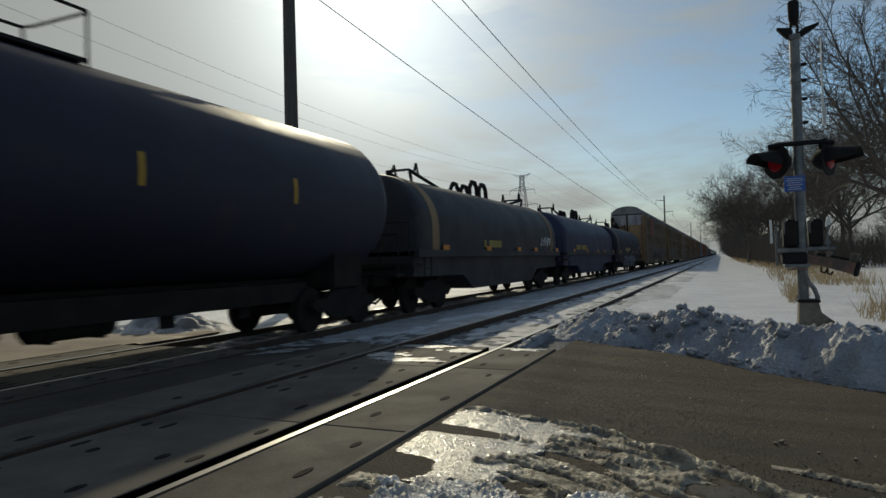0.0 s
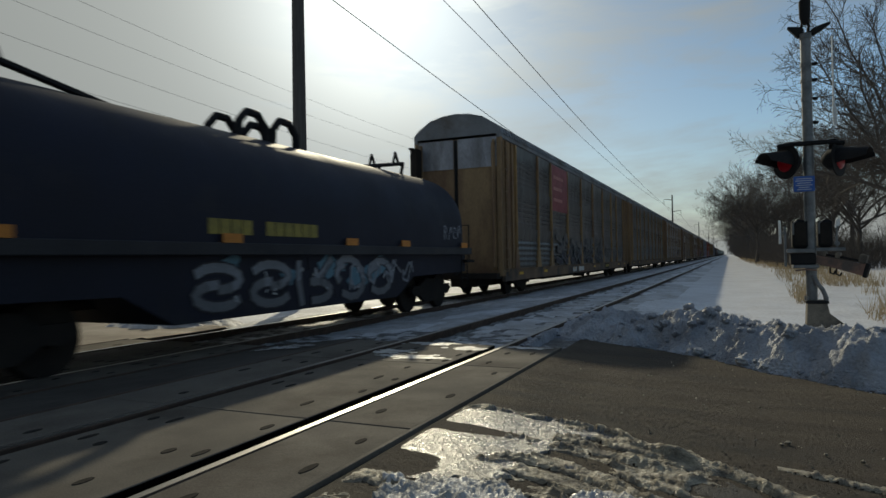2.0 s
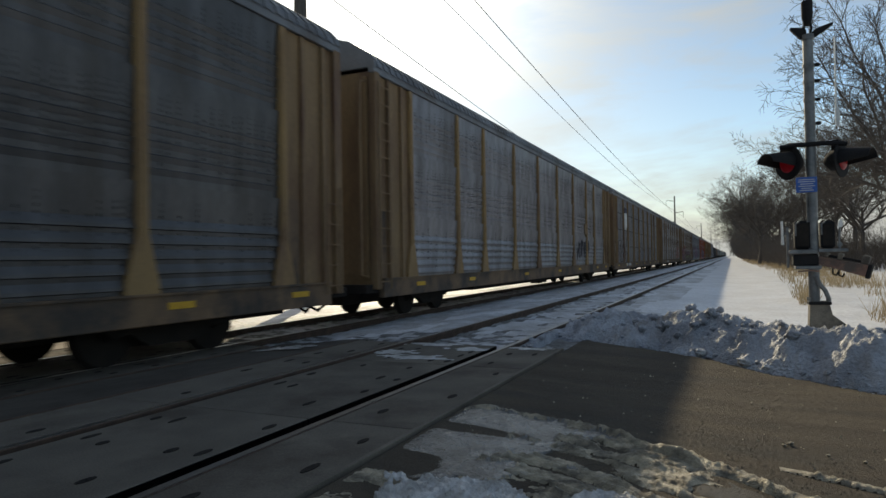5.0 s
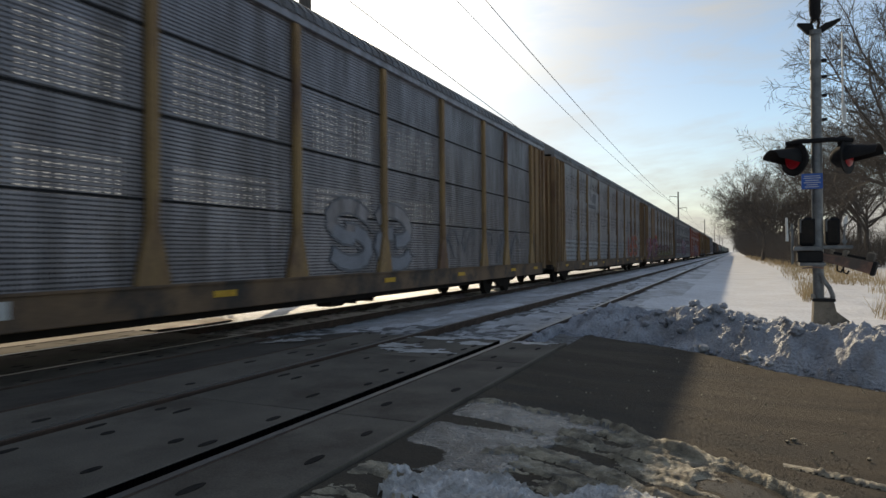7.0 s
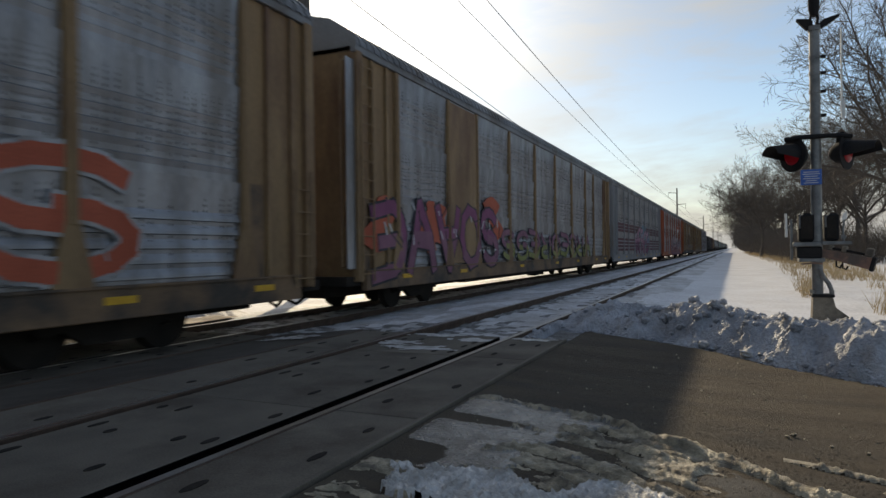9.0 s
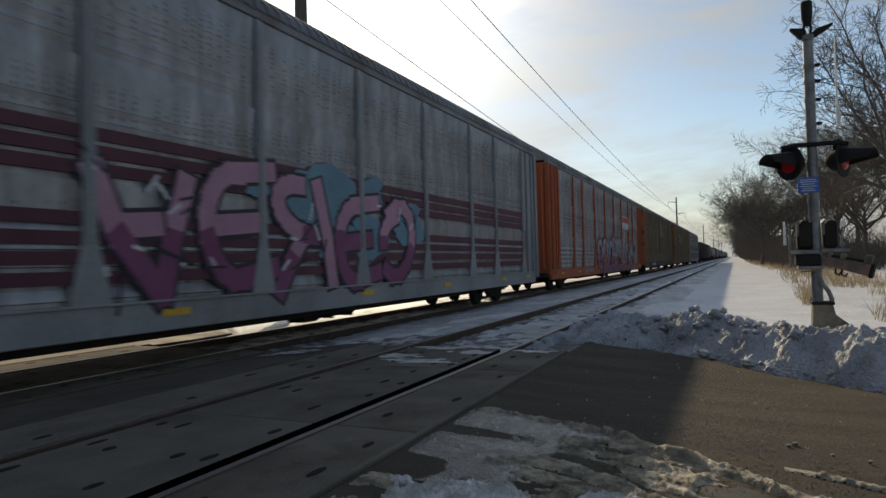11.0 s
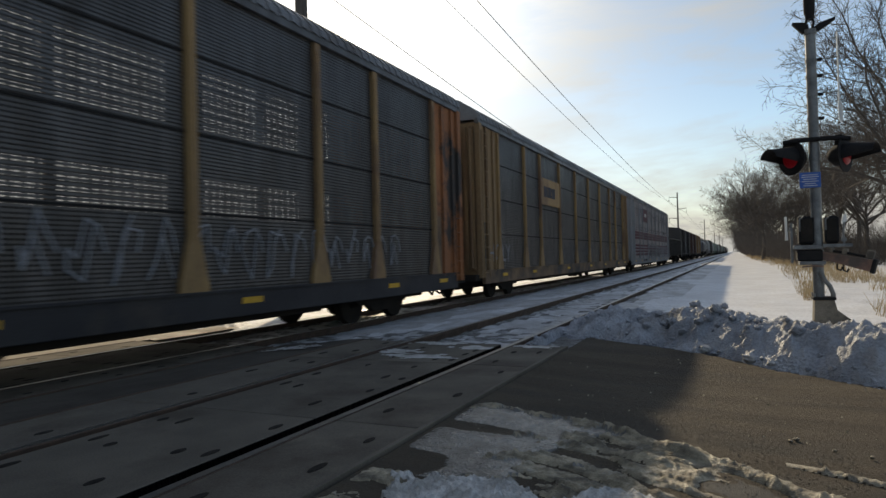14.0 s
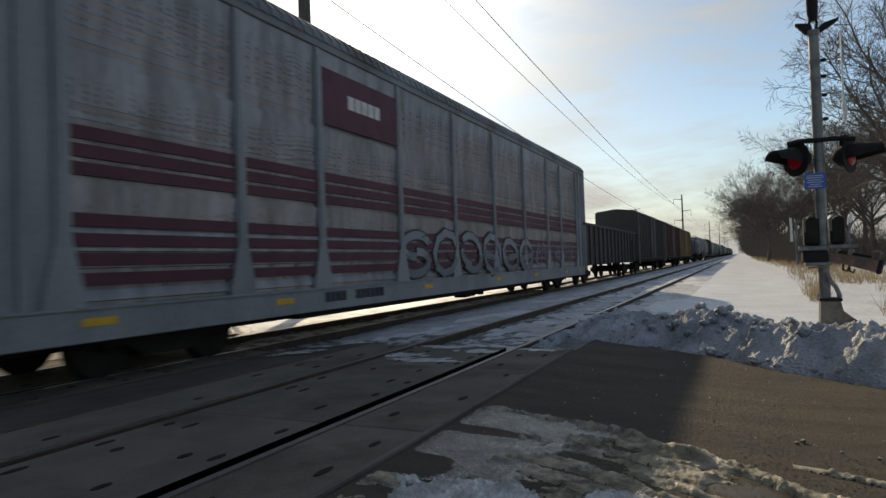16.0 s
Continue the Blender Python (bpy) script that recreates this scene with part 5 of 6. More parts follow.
def boxcar(mat_name, label, half=8.3, top=4.55):
    car = thing("boxcar", label, "train car", "cars of the freight train")
    body = MB().prism([(-1.45, 1.05), (1.45, 1.05), (1.45, top - 0.15), (1.3, top - 0.05), (0, top + 0.1), (-1.3, top - 0.05), (-1.45, top - 0.15)], 'y', -half, half)
    part("body", body, mat_name, car)
    rib = MB().box(-0.025, 0.025, -0.05, 0.05, 1.1, top - 0.2).mesh("side_rib", mat_name)
    for s in (-1, 1):
        for k in range(19):
            y = -half + 0.3 + (2 * half - 0.6) * k / 18
            if abs(y) > 1.7:
                part("side_rib", rib, None, car, at=(1.475 * s, y, 0))
    for s in (-1, 1):
        d = part("sliding_door", MB().box(*sorted((1.46 * s, 1.53 * s)), -1.55, 1.55, 1.1, top - 0.25, 0.015), mat_name, car)
        for y in (-0.8, 0, 0.8):
            part("door_post", MB().box(*sorted((1.53 * s, 1.56 * s)), y - 0.04, y + 0.04, 1.15, top - 0.3), "hopgrey" if y else mat_name, d)
    part("side_sill", MB().box(-1.42, 1.42, -half, half, 0.85, 1.06, 0.01), "under", car)
    for e in (-1, 1):
        ladder(car, 1.52, *sorted((e * (half - 0.5), e * (half - 0.08))), 0.7, top - 0.3, "hopgrey")
    under_gear(car, (-half + 2.1, half - 2.1))
    couplers(car, half + 0.5)
    return car


def gondola(mat_name, label, half=8.0, top=2.9):
    car = thing("gondola_car", label, "train car", "cars of the freight train")
    b = MB()
    for s in (-1, 1):
        b.box(*sorted((1.36 * s, 1.42 * s)), -half, half, 0.95, top)
        for k in range(15):
            y = -half + 0.15 + (2 * half - 0.3) * k / 14
            b.box(*sorted((1.42 * s, 1.50 * s)), y - 0.06, y + 0.06, 0.95, top - 0.05)
        b.box(*sorted((1.34 * s, 1.52 * s)), -half, half, top - 0.12, top)
        b.box(-1.36, 1.36, *sorted((s * half, s * (half - 0.08))), 0.95, top + 0.15)
    part("sides", b, mat_name, car)
    part("floor", MB().box(-1.36, 1.36, -half, half, 0.9, 1.02), "under", car)
    scrap = MB()
    r = random.Random(6)
    for k in range(70):
        x, y, z = r.uniform(-1.2, 1.2), r.uniform(-half + 0.5, half - 0.5), top - 0.7 + 0.3 * r.random()
        scrap.box(x - 0.3 * r.random(), x + 0.3, y - 0.4 * r.random(), y + 0.3, 1.0, z)
    part("load", scrap, "under", car, "dark scrap load")
    under_gear(car, (-half + 2.0, half - 2.0))
    couplers(car, half + 0.6)
    return car


def hopper(mat_name, label, half=8.3, top=4.5):
    car = thing("covered_hopper", label, "train car", "cars of the freight train")
    prof = [(-1.5, 1.5), (-1.55, 2.6), (-1.45, 3.7), (-1.1, top - 0.2), (0, top), (1.1, top - 0.2), (1.45, 3.7), (1.55, 2.6), (1.5, 1.5)]
    part("body", MB().prism(prof, 'y', -half + 0.8, half - 0.8), mat_name, car, smooth=True)
    bays = MB()
    for k in range(3):
        y = -half + 2.9 + (2 * half - 5.8) * k / 2
        bays.loft([[(x * f, y + d * f2, z) for x, d in ((-1.4, -2.2), (1.4, -2.2), (1.4, 2.2), (-1.4, 2.2))] for z, f, f2 in ((1.52, 1, 1), (0.45, 0.5, 0.25))])
    part("hopper_bay", bays, mat_name, car)
    part("roof_walk", MB().box(-0.35, 0.35, -half + 1, half - 1, top + 0.08, top + 0.13).box(-0.3, 0.3, -half + 1.5, half - 1.5, top - 0.02, top + 0.08), "galv", car)
    part("end_frame", MB().box(-1.4, 1.4, -half, -half + 0.12, 0.9, 3.4).box(-1.4, 1.4, half - 0.12, half, 0.9, 3.4).box(-1.45, 1.45, -half, half, 0.95, 1.12), mat_name, car)
    under_gear(car, (-half + 1.6, half - 1.6))
    couplers(car, half + 0.5)
    return car


pos = FIRST + AR_PITCH * 10.5
TAIL = {
    "gon": (gondola("boxblack", "black ribbed gondola car loaded with scrap"), 17.2), "boxk": (boxcar("boxblack", "black ribbed boxcar with sliding doors"), 17.6),
    "boxr": (boxcar("boxred", "dark oxide-red boxcar with sliding doors"), 17.6), "boxy": (boxcar("yel", "aged yellow boxcar with sliding doors"), 17.6), "tankg": (tank_car("hopgrey", "grey tank car with a top railing"), 18.1),
    "hopg": (hopper("hopgrey", "grey covered hopper car with sloped bays"), 17.6), "hopn": (hopper("hopgreen", "green covered hopper car with sloped bays"), 17.6), "tankk": (tank_car("tankblack", "black tank car with a top railing"), 18.1)}
used = set()
order = ["gon", "boxk", "boxr", "boxy", "tankk", "tankg", "hopg", "boxk", "hopg", "hopn", "hopn", "tankk", "hopg", "hopn", "boxr", "hopg", "hopn", "hopg", "tankk", "tankk", "hopn", "hopg"]
for k in range(34):
    key = order[k % len(order)]
    car, length = TAIL[key]
    if key in used:
        car = copy_thing(car, pose(0, 0, 0))
    used.add(key)
    CARS.append((car, pos + length / 2))
    pos += length

# ---- the grade crossing signal ----
SX, SY, SZ = 4.49, 10.4, -0.12


def crossing_signal():
    s = thing("crossing_signal", "galvanised level crossing signal with red flashers, in snow", "signal", at=(SX, SY, SZ))
    part("mast", MB().tube([(0, 0, 0.5), (0, 0, 4.45)], [0.074, 0.069], 20), "galv", s, "galvanised mast", True)
    # footing: a plate on a weathered block with a sloping shoulder
    base = part("foundation", MB().prism([(-0.10, -0.2), (0.42, -0.2), (0.38, 0.22), (0.21, 0.36), (0.18, 0.50), (-0.07, 0.50), (-0.09, 0.1)], 'y', -0.13, 0.13), "concrete_base", s, "weathered footing with a sloping shoulder")
    part("base_plate", MB().box(-0.09, 0.20, -0.15, 0.15, 0.50, 0.545, 0.008), "black", base)
    for x in (-0.07, 0.18):
        for y in (-0.12, 0.12):
            part("anchor_bolt", MB().tube([(x, y, 0.54), (x, y, 0.60)], 0.018, 6), "galv", base)
    part("conduit", MB().tube([(0.02, -0.09, 0.92), (0.06, -0.10, 0.80), (0.13, -0.10, 0.70), (0.165, -0.09, 0.60), (0.17, -0.08, 0.50)], 0.032, 10), "galv", s, "grey cable hose at the foot", True)
    part("cable", MB().tube([(-0.068, -0.05, 1.70), (-0.075, -0.05, 2.30)], 0.011, 6), "galv", s)
    # bell and its bracket
    bell = part("bell_housing", MB().tube([(0, 0, 4.62), (0, 0, 4.68), (0, 0, 4.72), (0, 0, 4.96), (0, 0, 4.98)], [0.05, 0.062, 0.074, 0.078, 0.06], 16), "black", s, "dark cylinder on top of the mast", True)
    part("bell_yoke", MB().tube([(-0.03, 0, 4.47), (-0.05, 0, 4.58), (-0.03, 0, 4.66)], 0.02, 6).tube([(0.03, 0, 4.47), (0.05, 0, 4.58), (0.03, 0, 4.66)], 0.02, 6), "black", bell)
    for sx, pts in ((-1, [(-0.02, 4.44), (-0.10, 4.42), (-0.235, 4.585), (-0.225, 4.605), (-0.07, 4.58), (-0.02, 4.54)]), (1, [(0.02, 4.44), (0.10, 4.43), (0.22, 4.50), (0.325, 4.575), (0.32, 4.60), (0.12, 4.55), (0.06, 4.50), (0.02, 4.54)])):
        part("top_bracket", MB().prism(pts, 'y', -0.035, 0.035), "black", s, "dark winged bracket below the bell")
    part("top_collar", MB().tube([(0, 0, 4.40), (0, 0, 4.47)], 0.085, 16), "galv", s, smooth=True)
    for z in (3.15, 3.504, 3.777, 4.013):
        c = part("clamp", MB().tube([(0, 0, z - 0.022), (0, 0, z + 0.022)], 0.080, 16), "galv", s, smooth=True)
        part("clamp_lug", MB().box(0.07, 0.14, -0.035, 0.035, z - 0.018, z + 0.022, 0.006), "black", c)
    # flashers: black backgrounds turned to the two ways of the road, hoods reaching out
    part("cross_bracket", MB().tube([(-0.40, -0.02, 2.83), (-0.2, -0.085, 2.84), (0.2, -0.085, 2.84), (0.45, -0.02, 2.82)], 0.036, 10), "black", s, smooth=True)
    for sx, turn, xc, zc in ((-1, -52, -0.30, 2.60), (1, 62, 0.40, 2.60)):
        m = pose(xc, 0.0 if sx < 0 else 0.05, zc, 0, 0, turn)
        bg = part("background", MB().tube([(0, 0.0, 0), (0, 0.018, 0)], 0.255, 28), "black", s, "round black background plate")
        bg.matrix_local = m
        part("lamp_housing", MB().tube([(0, 0.02, 0), (0, 0.14, 0), (0, 0.22, 0)], [0.17, 0.15, 0.07], 18), "black", bg, smooth=True)
        part("hanger", MB().box(-0.05, 0.05, 0.02, 0.12, 0.12, 0.30, 0.01), "galv" if sx < 0 else "black", bg)
        lens = []
        for k in range(5):
            q = math.cos(math.pi / 2 * k / 4) if k < 4 else 0.012
            lens.append([(0.150 * q * math.cos(t * math.pi / 10), -0.012 - 0.03 * math.sin(math.pi / 8 * k), 0.150 * q * math.sin(t * math.pi / 10)) for t in range(20)])
        part("lens", MB().loft(lens), "redlit", bg, "red flasher lens", True)
        rings = []
        for k, y in enumerate((0.0, -0.2, -0.40)):
            arc = [(-115 + 230 * q / 14) * (1 - 0.18 * k) for q in range(15)]
            rings.append([(rr * math.sin(radians(a)), y, rr * math.cos(radians(a)) - 0.025 * k) for rr, turn_way in ((0.172, 1), (0.166, -1)) for a in arc[::turn_way]])
        part("visor", MB().loft(rings), "black", bg, "long black lamp visor", True)
    sign = part("emergency_sign", MB().box(-0.135, 0.135, -0.01, 0.0, -0.112, 0.112, 0.003), "bluesign", s, "small blue notice plate with white lettering", at=(-0.073, -0.09, 2.25))
    part("sign_border", MB().box(-0.138, 0.138, -0.006, 0.002, -0.115, 0.115), "galv", sign)
    for z, w in ((0.075, 0.10), (0.045, 0.11), (0.012, 0.085), (-0.02, 0.105), (-0.052, 0.07), (-0.082, 0.09)):
        part("text_bar", MB().box(-w, w, -0.013, -0.009, z - 0.005, z + 0.005), "lettering", sign)
    # gate machine on its shelf
    mech = part("gate_mechanism", MB().box(-0.27, 0.05, -0.15, 0.18, 1.07, 1.236, 0.015), "black", s, "dark gate machine case")
    part("case_lid", MB().box(-0.325, 0.04, -0.19, 0.20, 1.24, 1.30, 0.01), "galv", mech, "pale steel shelf over the case")
    part("shelf", MB().box(0.06, 0.43, -0.10, 0.16, 1.26, 1.31, 0.008), "galv", mech)
    part("bottom_plate", MB().box(-0.245, 0.085, -0.17, 0.16, 1.015, 1.065, 0.006), "galv", mech, "pale rust-stained bottom plate")
    part("latch_rod", MB().tube([(-0.22, -0.18, 0.985), (-0.05, -0.18, 1.0), (0.05, -0.18, 0.985)], 0.012, 6), "gate", mech)
    for x0, x1, z0, z1 in ((-0.24, -0.03, 1.305, 1.73), (0.092, 0.272, 1.315, 1.72)):
        box = part("relay_box", MB().box(x0, x1, -0.06, 0.16, z0, z1, 0.03), "black", s, "dark rounded relay case")
        part("case_door", MB().box(x0 + 0.03, x1 - 0.03, -0.075, -0.055, z0 + 0.04, z1 - 0.04, 0.008), "under", box)
        part("case_rim", MB().tube([(x0 + 0.015, -0.062, z0 + 0.2), (x0 + 0.015, -0.065, z1 - 0.05), (x0 + 0.06, -0.065, z1 - 0.012)], 0.012, 6), "galv", box, smooth=True)
    part("gate_arm_plate", MB().prism([(-0.35, 1.04), (-0.318, 1.04), (-0.318, 1.64), (-0.35, 1.64)], 'y', -0.06, -0.02), "galv", s)
    tip = part("side_light", MB().tube([(-0.40, -0.04, 1.38), (-0.40, -0.04, 1.47), (-0.405, -0.04, 1.73)], [0.022, 0.018, 0.016], 8), "white", s, "slim white marker tube", True)
    part("side_light_bracket", MB().tube([(-0.41, -0.04, 1.50), (-0.34, -0.04, 1.56), (-0.335, -0.04, 1.62)], 0.016, 6), "galv", tip)
    flag = part("white_plate", MB().prism([(0.31, 1.60), (0.375, 1.63), (0.37, 1.76), (0.32, 1.70)], 'y', -0.05, -0.03), "white", s, "small white plate on a stem")
    part("plate_stem", MB().tube([(0.33, -0.04, 1.31), (0.325, -0.04, 1.45), (0.34, -0.04, 1.62)], 0.014, 6).tube([(0.33, -0.06, 1.37), (0.33, -0.02, 1.37)], 0.035, 10), "galv", flag)
    # counterweight arm: reaches towards the road, so that it widens to its end
    arm_dir = pose(0.05, -0.10, 1.15, 0, 15, -22)
    arm = part("counterweight_arm", MB().prism([(0.0, 0.05), (0.66, 0.085), (0.66, -0.085), (0.0, -0.055)], 'y', -0.035, 0.035), "gate", s, "rust-brown counterweight arm")
    arm.matrix_local = arm_dir
    part("end_weight", MB().box(0.63, 0.68, -0.045, 0.045, -0.10, 0.10, 0.01), "black", arm)
    for x, w, h in ((0.10, 0.02, 0.07), (0.27, 0.028, 0.09), (0.58, 0.045, 0.12)):
        part("weight_block", MB().box(x - w, x + w, -0.045, 0.045, 0.06 + 0.05 * x, 0.06 + 0.05 * x + h, 0.012), "concrete_base", arm, "pale block on the arm")
    part("tie_rod", MB().tube([(0.12, 0.0, 0.09), (0.36, 0.0, 0.105), (0.56, 0.0, 0.11)], 0.018, 6), "black", arm)
    for x in (0.22, 0.30):
        part("hook", MB().tube([(x, -0.04, -0.07), (x + 0.02, -0.05, -0.14), (x + 0.07, -0.05, -0.15), (x + 0.08, -0.05, -0.10)], 0.014, 6), "black", arm)
    # raised white gate arm seen edge-on
    part("gate_arm", MB().prism([(0.335, 3.10), (0.375, 3.06), (0.385, 3.30), (0.355, 3.40), (0.350, 4.40), (0.335, 4.40), (0.330, 3.40), (0.325, 3.30)], 'y', 0.02, 0.045), "white", s, "raised white gate arm, edge on")
    for z in (3.52, 3.79, 4.02):
        part("arm_stay", MB().bar((0.12, 0, z), (0.35, 0.03, z + 0.01), 0.010), "galv", s)
    return s


crossing_signal()

clod("cable_hump", 4.12, 10.1, -0.02, 0.17, 5, "under", "dark hump of cable casing in the snow", "cable", 0.6)

# ---- utility poles and wires ----
POLE_X, POLE_YS = -8.9, [16.25, 163, 309, 455, 601, 747]
ARMS = [(14.4, -1.9), (11.6, 1.9), (9.4, -1.9)]
NEAR_ARMS = [(17.5, -1.9), (14.6, 1.9), (12.9, -1.9)]


def utility_pole(arms, top):
    p = thing("utility_pole", "tall dark power pole with three side arms and insulators", "power pole", "power poles along the line")
    part("shaft", MB().tube([(0, 0, -0.5), (0, 0, 7), (0, 0, top)], [0.24, 0.205, 0.15], 14), "polewood", p, smooth=True)
    for z, x in arms:
        arm = part("side_arm", MB().tube([(0, 0, z), (x * 0.5, 0, z + 0.12), (x, 0, z + 0.2)], [0.09, 0.075, 0.06], 8), "polewood", p)
        ins = MB()
        for k in range(7):
            ins.tube([(x, 0, z + 0.15 - 0.16 * k), (x, 0, z + 0.07 - 0.16 * k)], [0.10, 0.045], 8)
        part("insulator", ins, "wire", arm)
    return p


utility_pole(NEAR_ARMS, 18.5).location = (POLE_X, POLE_YS[0], TRACK_Z)
pole = utility_pole(ARMS, 15.6)
pole.location = (POLE_X, POLE_YS[1], TRACK_Z)
for y in POLE_YS[2:]:
    copy_thing(pole, pose(POLE_X, y, TRACK_Z))


def wire(a, b, sag, r, name="power_wire", group="power wires"):
    a, b = Vector(a), Vector(b)
    pts = []
    for k in range(25):
        t = k / 24
        p = a.lerp(b, t)
        p.z -= sag * 4 * t * (1 - t)
        pts.append(tuple(p))
    tagged(part(name, MB().tube(pts, r, 5), "wire"), "thin dark power wire sagging between supports", "wire", group)


ys = [POLE_YS[0] - 146] + POLE_YS
for (z, x), (zn, _) in zip(ARMS, NEAR_ARMS):
    for ya, yb in zip(ys[:4], ys[1:5]):
        za, zb = (zn if y < 20 else z for y in (ya, yb))
        wire((POLE_X + x, ya, TRACK_Z + za - 0.95), (POLE_X + x, yb, TRACK_Z + zb - 0.95), 1.55, 0.022)

# ---- transmission line far off ----


def lattice_tower():
    t = thing("transmission_tower", "grey steel lattice transmission tower on the horizon", "pylon", "transmission towers")
    w = lambda z: 4.2 * (1 - z / 46) + 0.9 if z < 40 else 0.9 + 0.3 * (47 - z) / 7
    body = MB()
    zs = [0, 7, 14, 20, 25, 30, 34, 38, 41, 44, 47]
    for z0, z1 in zip(zs, zs[1:]):
        a, b = w(z0), w(z1)
        c0, c1 = [(-a, -a), (a, -a), (a, a), (-a, a)], [(-b, -b), (b, -b), (b, b), (-b, b)]
        for i in range(4):
            j = (i + 1) % 4
            body.bar((*c0[i], z0), (*c1[i], z1), 0.14, 4)
            body.bar((*c0[i], z0), (*c1[j], z1), 0.08, 4)
            body.bar((*c0[j], z0), (*c1[i], z1), 0.08, 4)
            body.bar((*c1[i], z1), (*c1[j], z1), 0.08, 4)
    part("lattice_body", body, "tower", t)
    for z, l in ((31, 8.5), (39, 7.0), (46.5, 5.0)):
        arm = MB()
        for s in (-1, 1):
            for y in (-0.8, 0.8):
                arm.bar((0, y, z), (s * l, 0, z + (1.2 if z > 45 else 0)), 0.12, 4)
                arm.bar((0, y, z + (2 if z < 45 else -1.5)), (s * l, 0, z + (1.2 if z > 45 else 0)), 0.10, 4)
            if z < 45:
                arm.bar((s * l, 0, z), (s * l, 0, z - 2.2), 0.12, 5)
        part("crossarm", arm, "tower", t)
    return t


TX, TY = -95.0, 338.0
tower = lattice_tower()
tower.location = (TX, TY, -0.5)
copy_thing(tower, pose(TX - 5, 40, -0.5))
copy_thing(tower, pose(TX + 8, 640, -0.5))
for dx, z in ((-8.5, 28.5), (8.5, 28.5), (-7, 36.5), (7, 36.5), (-5, 47.4), (5, 47.4)):
    wire((TX - 5 + dx, 40, z), (TX + dx, TY, z), 6.0, 0.03, "transmission_wire", "transmission wires")
    wire((TX + dx, TY, z), (TX + 8 + dx, 640, z), 6.0, 0.03, "transmission_wire", "transmission wires")

# ---- bare winter trees ----


def bare_tree(seed, height, spread_k=1.0, lean=0.0, limbs=7):
    r = random.Random(seed)
    wood, twigs = MB(), MB()

    def grow(p, d, length, rad, level):
        n = 5 if level < 2 else 4 if level == 2 else 3
        pts, rs = [p], [rad]
        q, dd = p.copy(), d.copy()
        for k in range(n - 1):
            jit = Vector((r.gauss(0, 1), r.gauss(0, 1), r.gauss(0, 0.7))) * (0.07 + 0.07 * level)
            dd = (dd + jit + Vector((0, 0, 0.05 * level))).normalized()
            q = q + dd * (length / (n - 1))
            pts.append(q.copy())
            rs.append(rad * (1 - 0.72 * (k + 1) / (n - 1)))
        (wood if level < 2 else twigs).tube(pts, rs, 8 if level == 0 else 5 if level == 1 else 3, caps=False)
        if level >= 4:
            return
        kids = (limbs, 7, 5, 5)[level]
        for c in range(kids):
            t = 0.30 + 0.70 * (c + r.random()) / kids if level else 0.28 + 0.72 * (c + r.random()) / kids
            i = min(int(t * (n - 1)), n - 2)
            f = t * (n - 1) - i
            s = pts[i].lerp(pts[i + 1], f)
            axis = (pts[i + 1] - pts[i]).normalized()
            side = axis.orthogonal().normalized()
            side.rotate(Matrix.Rotation(r.random() * 6.283, 3, axis))
            a = radians(r.uniform(28, 62)) * spread_k
            nd = (axis * math.cos(a) + side * math.sin(a)).normalized()
            grow(s, nd, length * r.uniform(0.42, 0.66) * (1.12 - 0.35 * t), max(rs[i] * 0.52, 0.015), level + 1)

    grow(Vector((0, 0, -0.2)), Vector((lean, 0, 1)).normalized(), height * 0.72, height * 0.013 + 0.02, 0)
    return wood, twigs


def spreading_tree(seed, height, limbs=8):
    """A short trunk that parts into long arching limbs, with side boughs, branches and twigs."""
    r = random.Random(seed)
    wood, twigs = MB(), MB()

    def bough(p, d, length, rad, level, bend):
        n = (6, 6, 5, 4, 3)[level]
        pts, rs, q, dd = [p], [rad], p.copy(), d.copy()
        for k in range(n - 1):
            jit = Vector((r.gauss(0, 1), r.gauss(0, 1), r.gauss(0, 0.8))) * (0.10 + 0.035 * level)
            dd = (dd + jit + Vector((0, 0, bend))).normalized()
            q = q + dd * (length / (n - 1))
            pts.append(q.copy())
            rs.append(max(rad * (1 - 0.75 * (k + 1) / (n - 1)), 0.008))
        (wood if level < 2 else twigs).tube(pts, rs, (9, 6, 4, 3, 3)[level], caps=False)
        if level >= 4:
            return
        kids = (limbs, 12, 9, 6)[level]
        for c in range(kids):
            t = (0.55 if level == 0 else 0.22) + (0.43 if level == 0 else 0.76) * (c + r.random()) / kids
            i = min(int(t * (n - 1)), n - 2)
            at = pts[i].lerp(pts[i + 1], t * (n - 1) - i)
            axis = (pts[i + 1] - pts[i]).normalized()
            side = axis.orthogonal().normalized()
            side.rotate(Matrix.Rotation((c * 2.4 + r.random()) if level == 0 else r.random() * 6.283, 3, axis))
            a = radians(r.uniform(22, 66) if level == 0 else r.uniform(25, 60))
            size = height * r.uniform(0.48, 0.66) if level == 0 else length * r.uniform(0.30, 0.56) * (1.15 - 0.5 * t)
            bough(at, (axis * math.cos(a) + side * math.sin(a)).normalized(), size, max(rs[i] * (0.62 if level == 0 else 0.5), 0.011), level + 1, (0, 0.07, 0.02, -0.02, 0.0)[level])

    bough(Vector((0, 0, -0.2)), Vector((0, 0, 1)), height * 0.42, height * 0.02 + 0.02, 0, 0.0)
    return wood, twigs


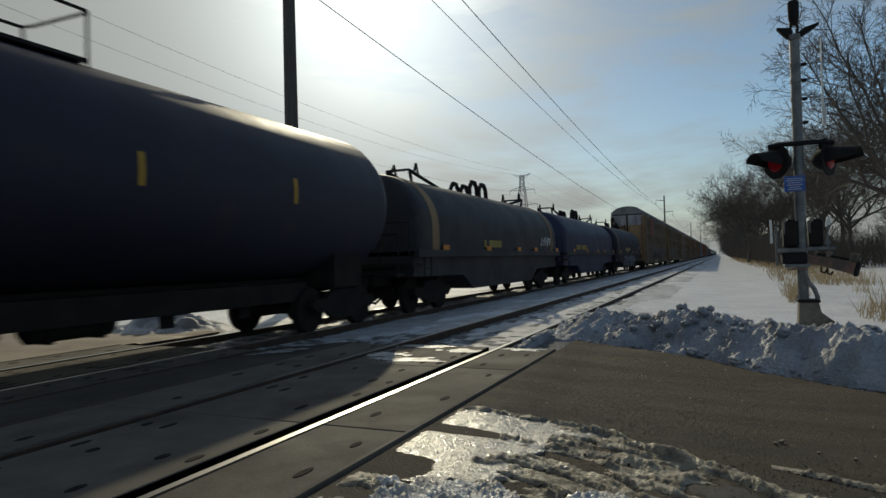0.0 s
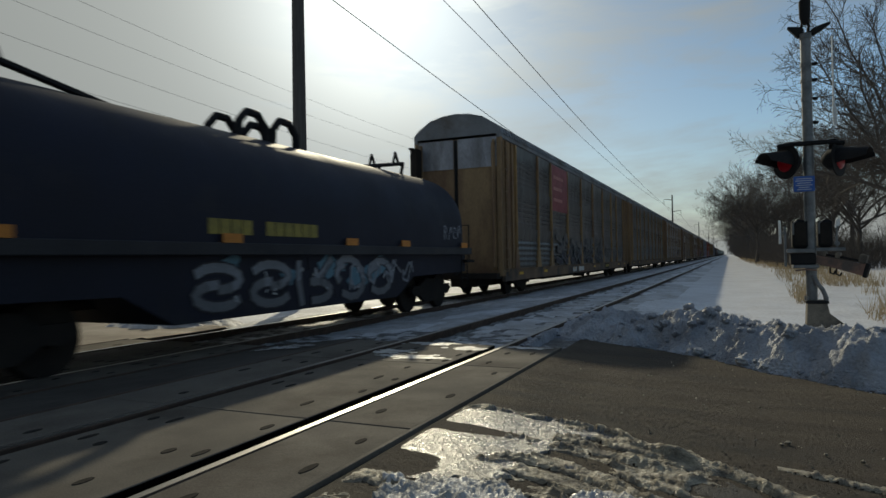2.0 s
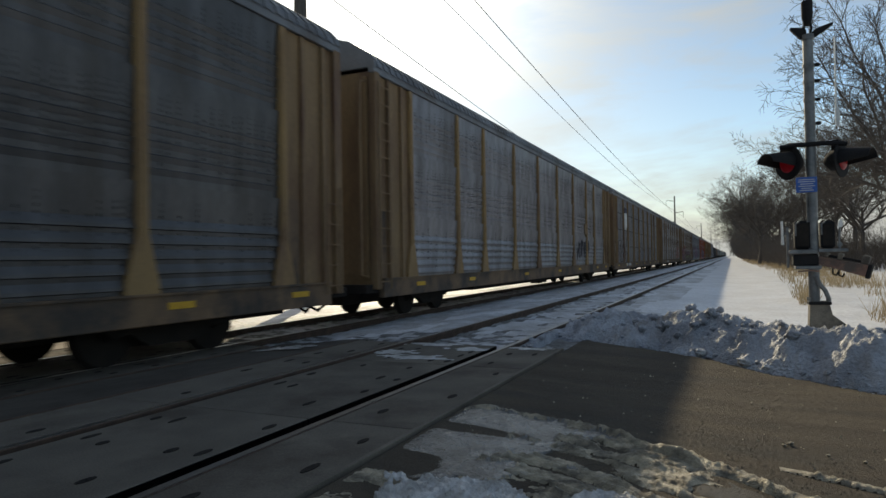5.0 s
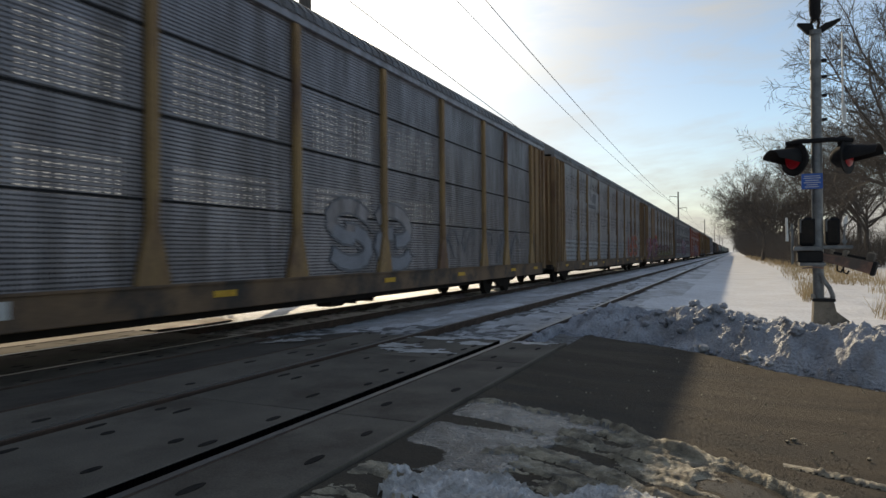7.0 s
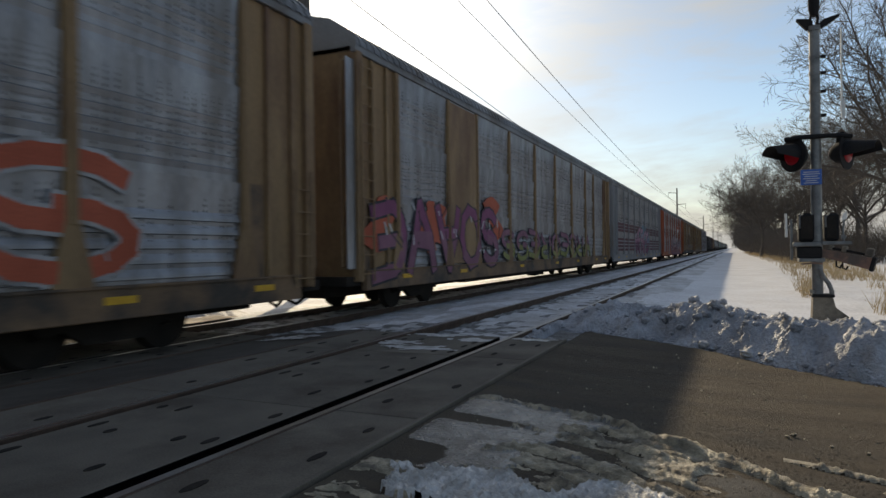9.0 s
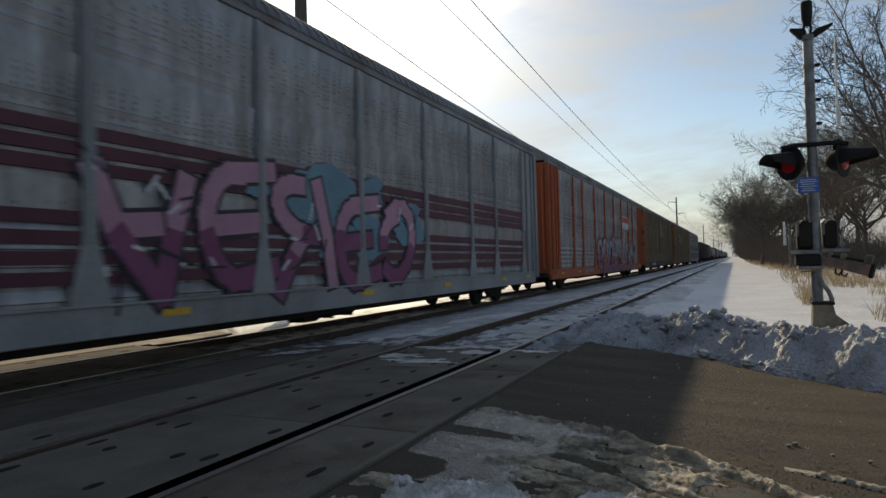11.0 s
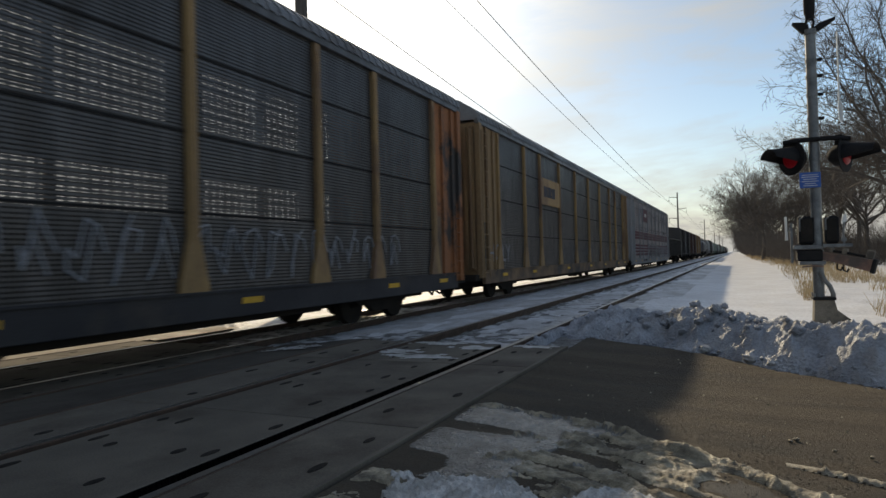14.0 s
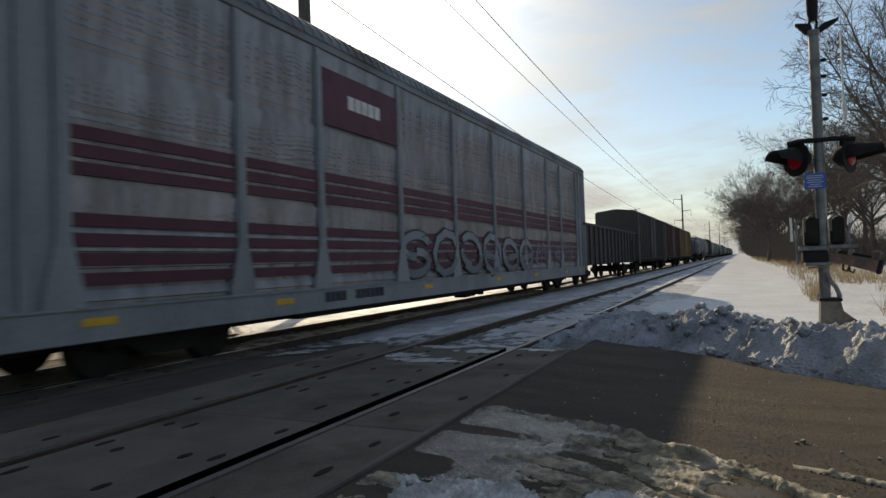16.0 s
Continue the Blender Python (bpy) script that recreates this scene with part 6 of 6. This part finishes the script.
tree_things = []
for k, (h, sp, lean, limbs) in enumerate(((16, 1.0, -0.05, 10), (13, 1.15, 0.05, 10), (18, 0.9, -0.03, 11), (11, 1.2, -0.1, 9), (15, 0.95, 0.06, 10), (15.5, 0, 0, 9), (12.5, 0, 0, 8))):
    t = thing("bare_tree", "broad leafless tree with long arching limbs" if k > 4 else "tall leafless deciduous tree with fine branching twigs", "tree", "trees along the field")
    wood, twigs = spreading_tree(61 + k, h, limbs) if k > 4 else bare_tree(31 + k, h, sp, lean, limbs)
    part("trunk", wood, "bark", t, smooth=True)
    part("crown", twigs, "twig", t, "crown of bare brown twigs")
    tree_things.append((t, h))
TREES = [(5, 11.4, 38, 40), (6, 13.4, 41, 150), (5, 16.0, 43, 290), (5, 16.2, 50, 200), (6, 6.5, 90, 10), (6, 13.6, 62, 130), (5, 14.5, 76, 300), (6, 8.6, 104, 250), (5, 11.5, 88, 80), (2, 22.0, 58, 100),
         (3, 13.3, 70, 10), (4, 12.9, 78, 140), (3, 9.4, 92, 70), (4, 14, 84, 230), (1, 10.4, 102, 45), (0, 21, 75, 170),
         (2, 6.4, 142, 210), (0, 6.8, 158, 20), (1, 7.0, 116, 120), (4, 6.6, 172, 240), (1, 10.4, 118, 10), (4, 9.4, 128, 80)]
for k in range(60):
    y = 135 + 8.0 * k + 5 * rg.random()
    TREES.append((rg.randrange(5), 7.2 + 7 * rg.random() ** 1.5, y, rg.random() * 360))
for k in range(16):
    TREES.append((rg.randrange(5), 24 + 22 * rg.random(), 70 + 8 * k + 5 * rg.random(), rg.random() * 360))
first = {}
for kind, x, y, turn in TREES:
    t, h = tree_things[kind]
    m = pose(x, y, -0.15, 0, 0, turn)
    if kind in first:
        copy_thing(t, m)
    else:
        first[kind] = 1
        t.matrix_basis = m

# tangled brush under the trees and on the far horizon
brush = MB()
for k in range(8500):
    y = 56 + 394 * rg.random() ** 1.5
    x = 7.8 - min(1.6, 0.012 * max(0, y - 40)) + 14 * rg.random() ** 1.4
    h = 0.8 + 2.6 * rg.random() ** 1.4 + min(2.4, (y - 56) * 0.02)
    w = 0.012 + 0.00012 * y
    a = rg.gauss(0, 0.45), rg.gauss(0, 0.3)
    p, q = Vector((x, y, -0.2)), Vector((x + a[0] * h * 0.6, y + a[1] * h, h * 0.6))
    e = q + Vector((rg.gauss(0, 0.5) * h * 0.4, rg.gauss(0, 0.3), h * 0.4))
    brush.tube([p, q, e], [w, w * 0.8, w * 0.3], 3, caps=False)
    for _ in range(2):
        brush.tube([p.lerp(q, 0.6), q + Vector((rg.gauss(0, 0.6), rg.gauss(0, 0.4), rg.random() * h * 0.35))], [w * 0.6, w * 0.25], 3, caps=False)
tagged(part("brush", brush, "twig"), "tangle of leafless brown brush under the trees", "brush", kind="stuff")


def wood_band(name, x0, x1, y0, y1, count, h0, h1, w):
    b = MB()
    for k in range(count):
        t = rg.random()
        x, y = x0 + (x1 - x0) * t + rg.gauss(0, 4), y0 + (y1 - y0) * t + rg.gauss(0, 8)
        h = h0 + (h1 - h0) * rg.random()
        b.tube([(x, y, -0.3), (x, y, h * 0.5)], [w * 1.6, w], 4, caps=False)
        for _ in range(9):
            p = Vector((x, y, h * (0.2 + 0.35 * rg.random())))
            b.tube([p, p + Vector((rg.gauss(0, 0.17) * h, rg.gauss(0, 0.12) * h, h * (0.2 + 0.3 * rg.random())))], [w, w * 0.25], 3, caps=False)
    return tagged(part(name, b, "twig"), "far line of leafless woods on the horizon", "woods", kind="stuff")


wood_band("far_woods", -420, -30, 240, 900, 700, 7, 13, 0.22)
wood_band("far_woods", -260, -160, -60, 240, 420, 6, 11, 0.2)
wood_band("far_woods", 6, 40, 900, 1000, 120, 8, 14, 0.3)

# dry grass along the edge of the field
grass = MB()
for k in range(10500):
    y = 11.3 + 150 * rg.random() ** 1.9
    x = 4.75 + 0.028 * min(y - 11, 40) - 0.008 * max(0, y - 60) + abs(rg.gauss(0, 1.3)) + (2.8 * rg.random() if y > 22 else 0)
    if noise.noise(Vector((x * 0.7, y * 0.22, 11))) < (0.12 if y < 22 else -0.12) or (x > 7.5 and y < 27):
        continue
    h, w = 0.22 + 0.42 * rg.random(), 0.006 + 0.00022 * y
    z = snow_z(x, y)
    dx, dy = rg.gauss(0, 0.13), rg.gauss(0, 0.1)
    a = rg.random() * 3.14
    ux, uy = w * math.cos(a), w * math.sin(a)
    grass.add([(x - ux, y - uy, z), (x + ux, y + uy, z), (x + dx, y + dy, z + h)], [(0, 1, 2)])
gr = part("dry_grass", grass, "drygrass")
tagged(gr, "strip of dry tan grass poking through the snow", "grass", kind="stuff")

# ---- what moves: the train runs at an even pace towards and past the crossing ----


def motions():
    for car, start in CARS:
        walk(car, [(t, pose(TRACK_X, start - SPEED * t, TRACK_Z)) for t in range(0, 17)])


motions()
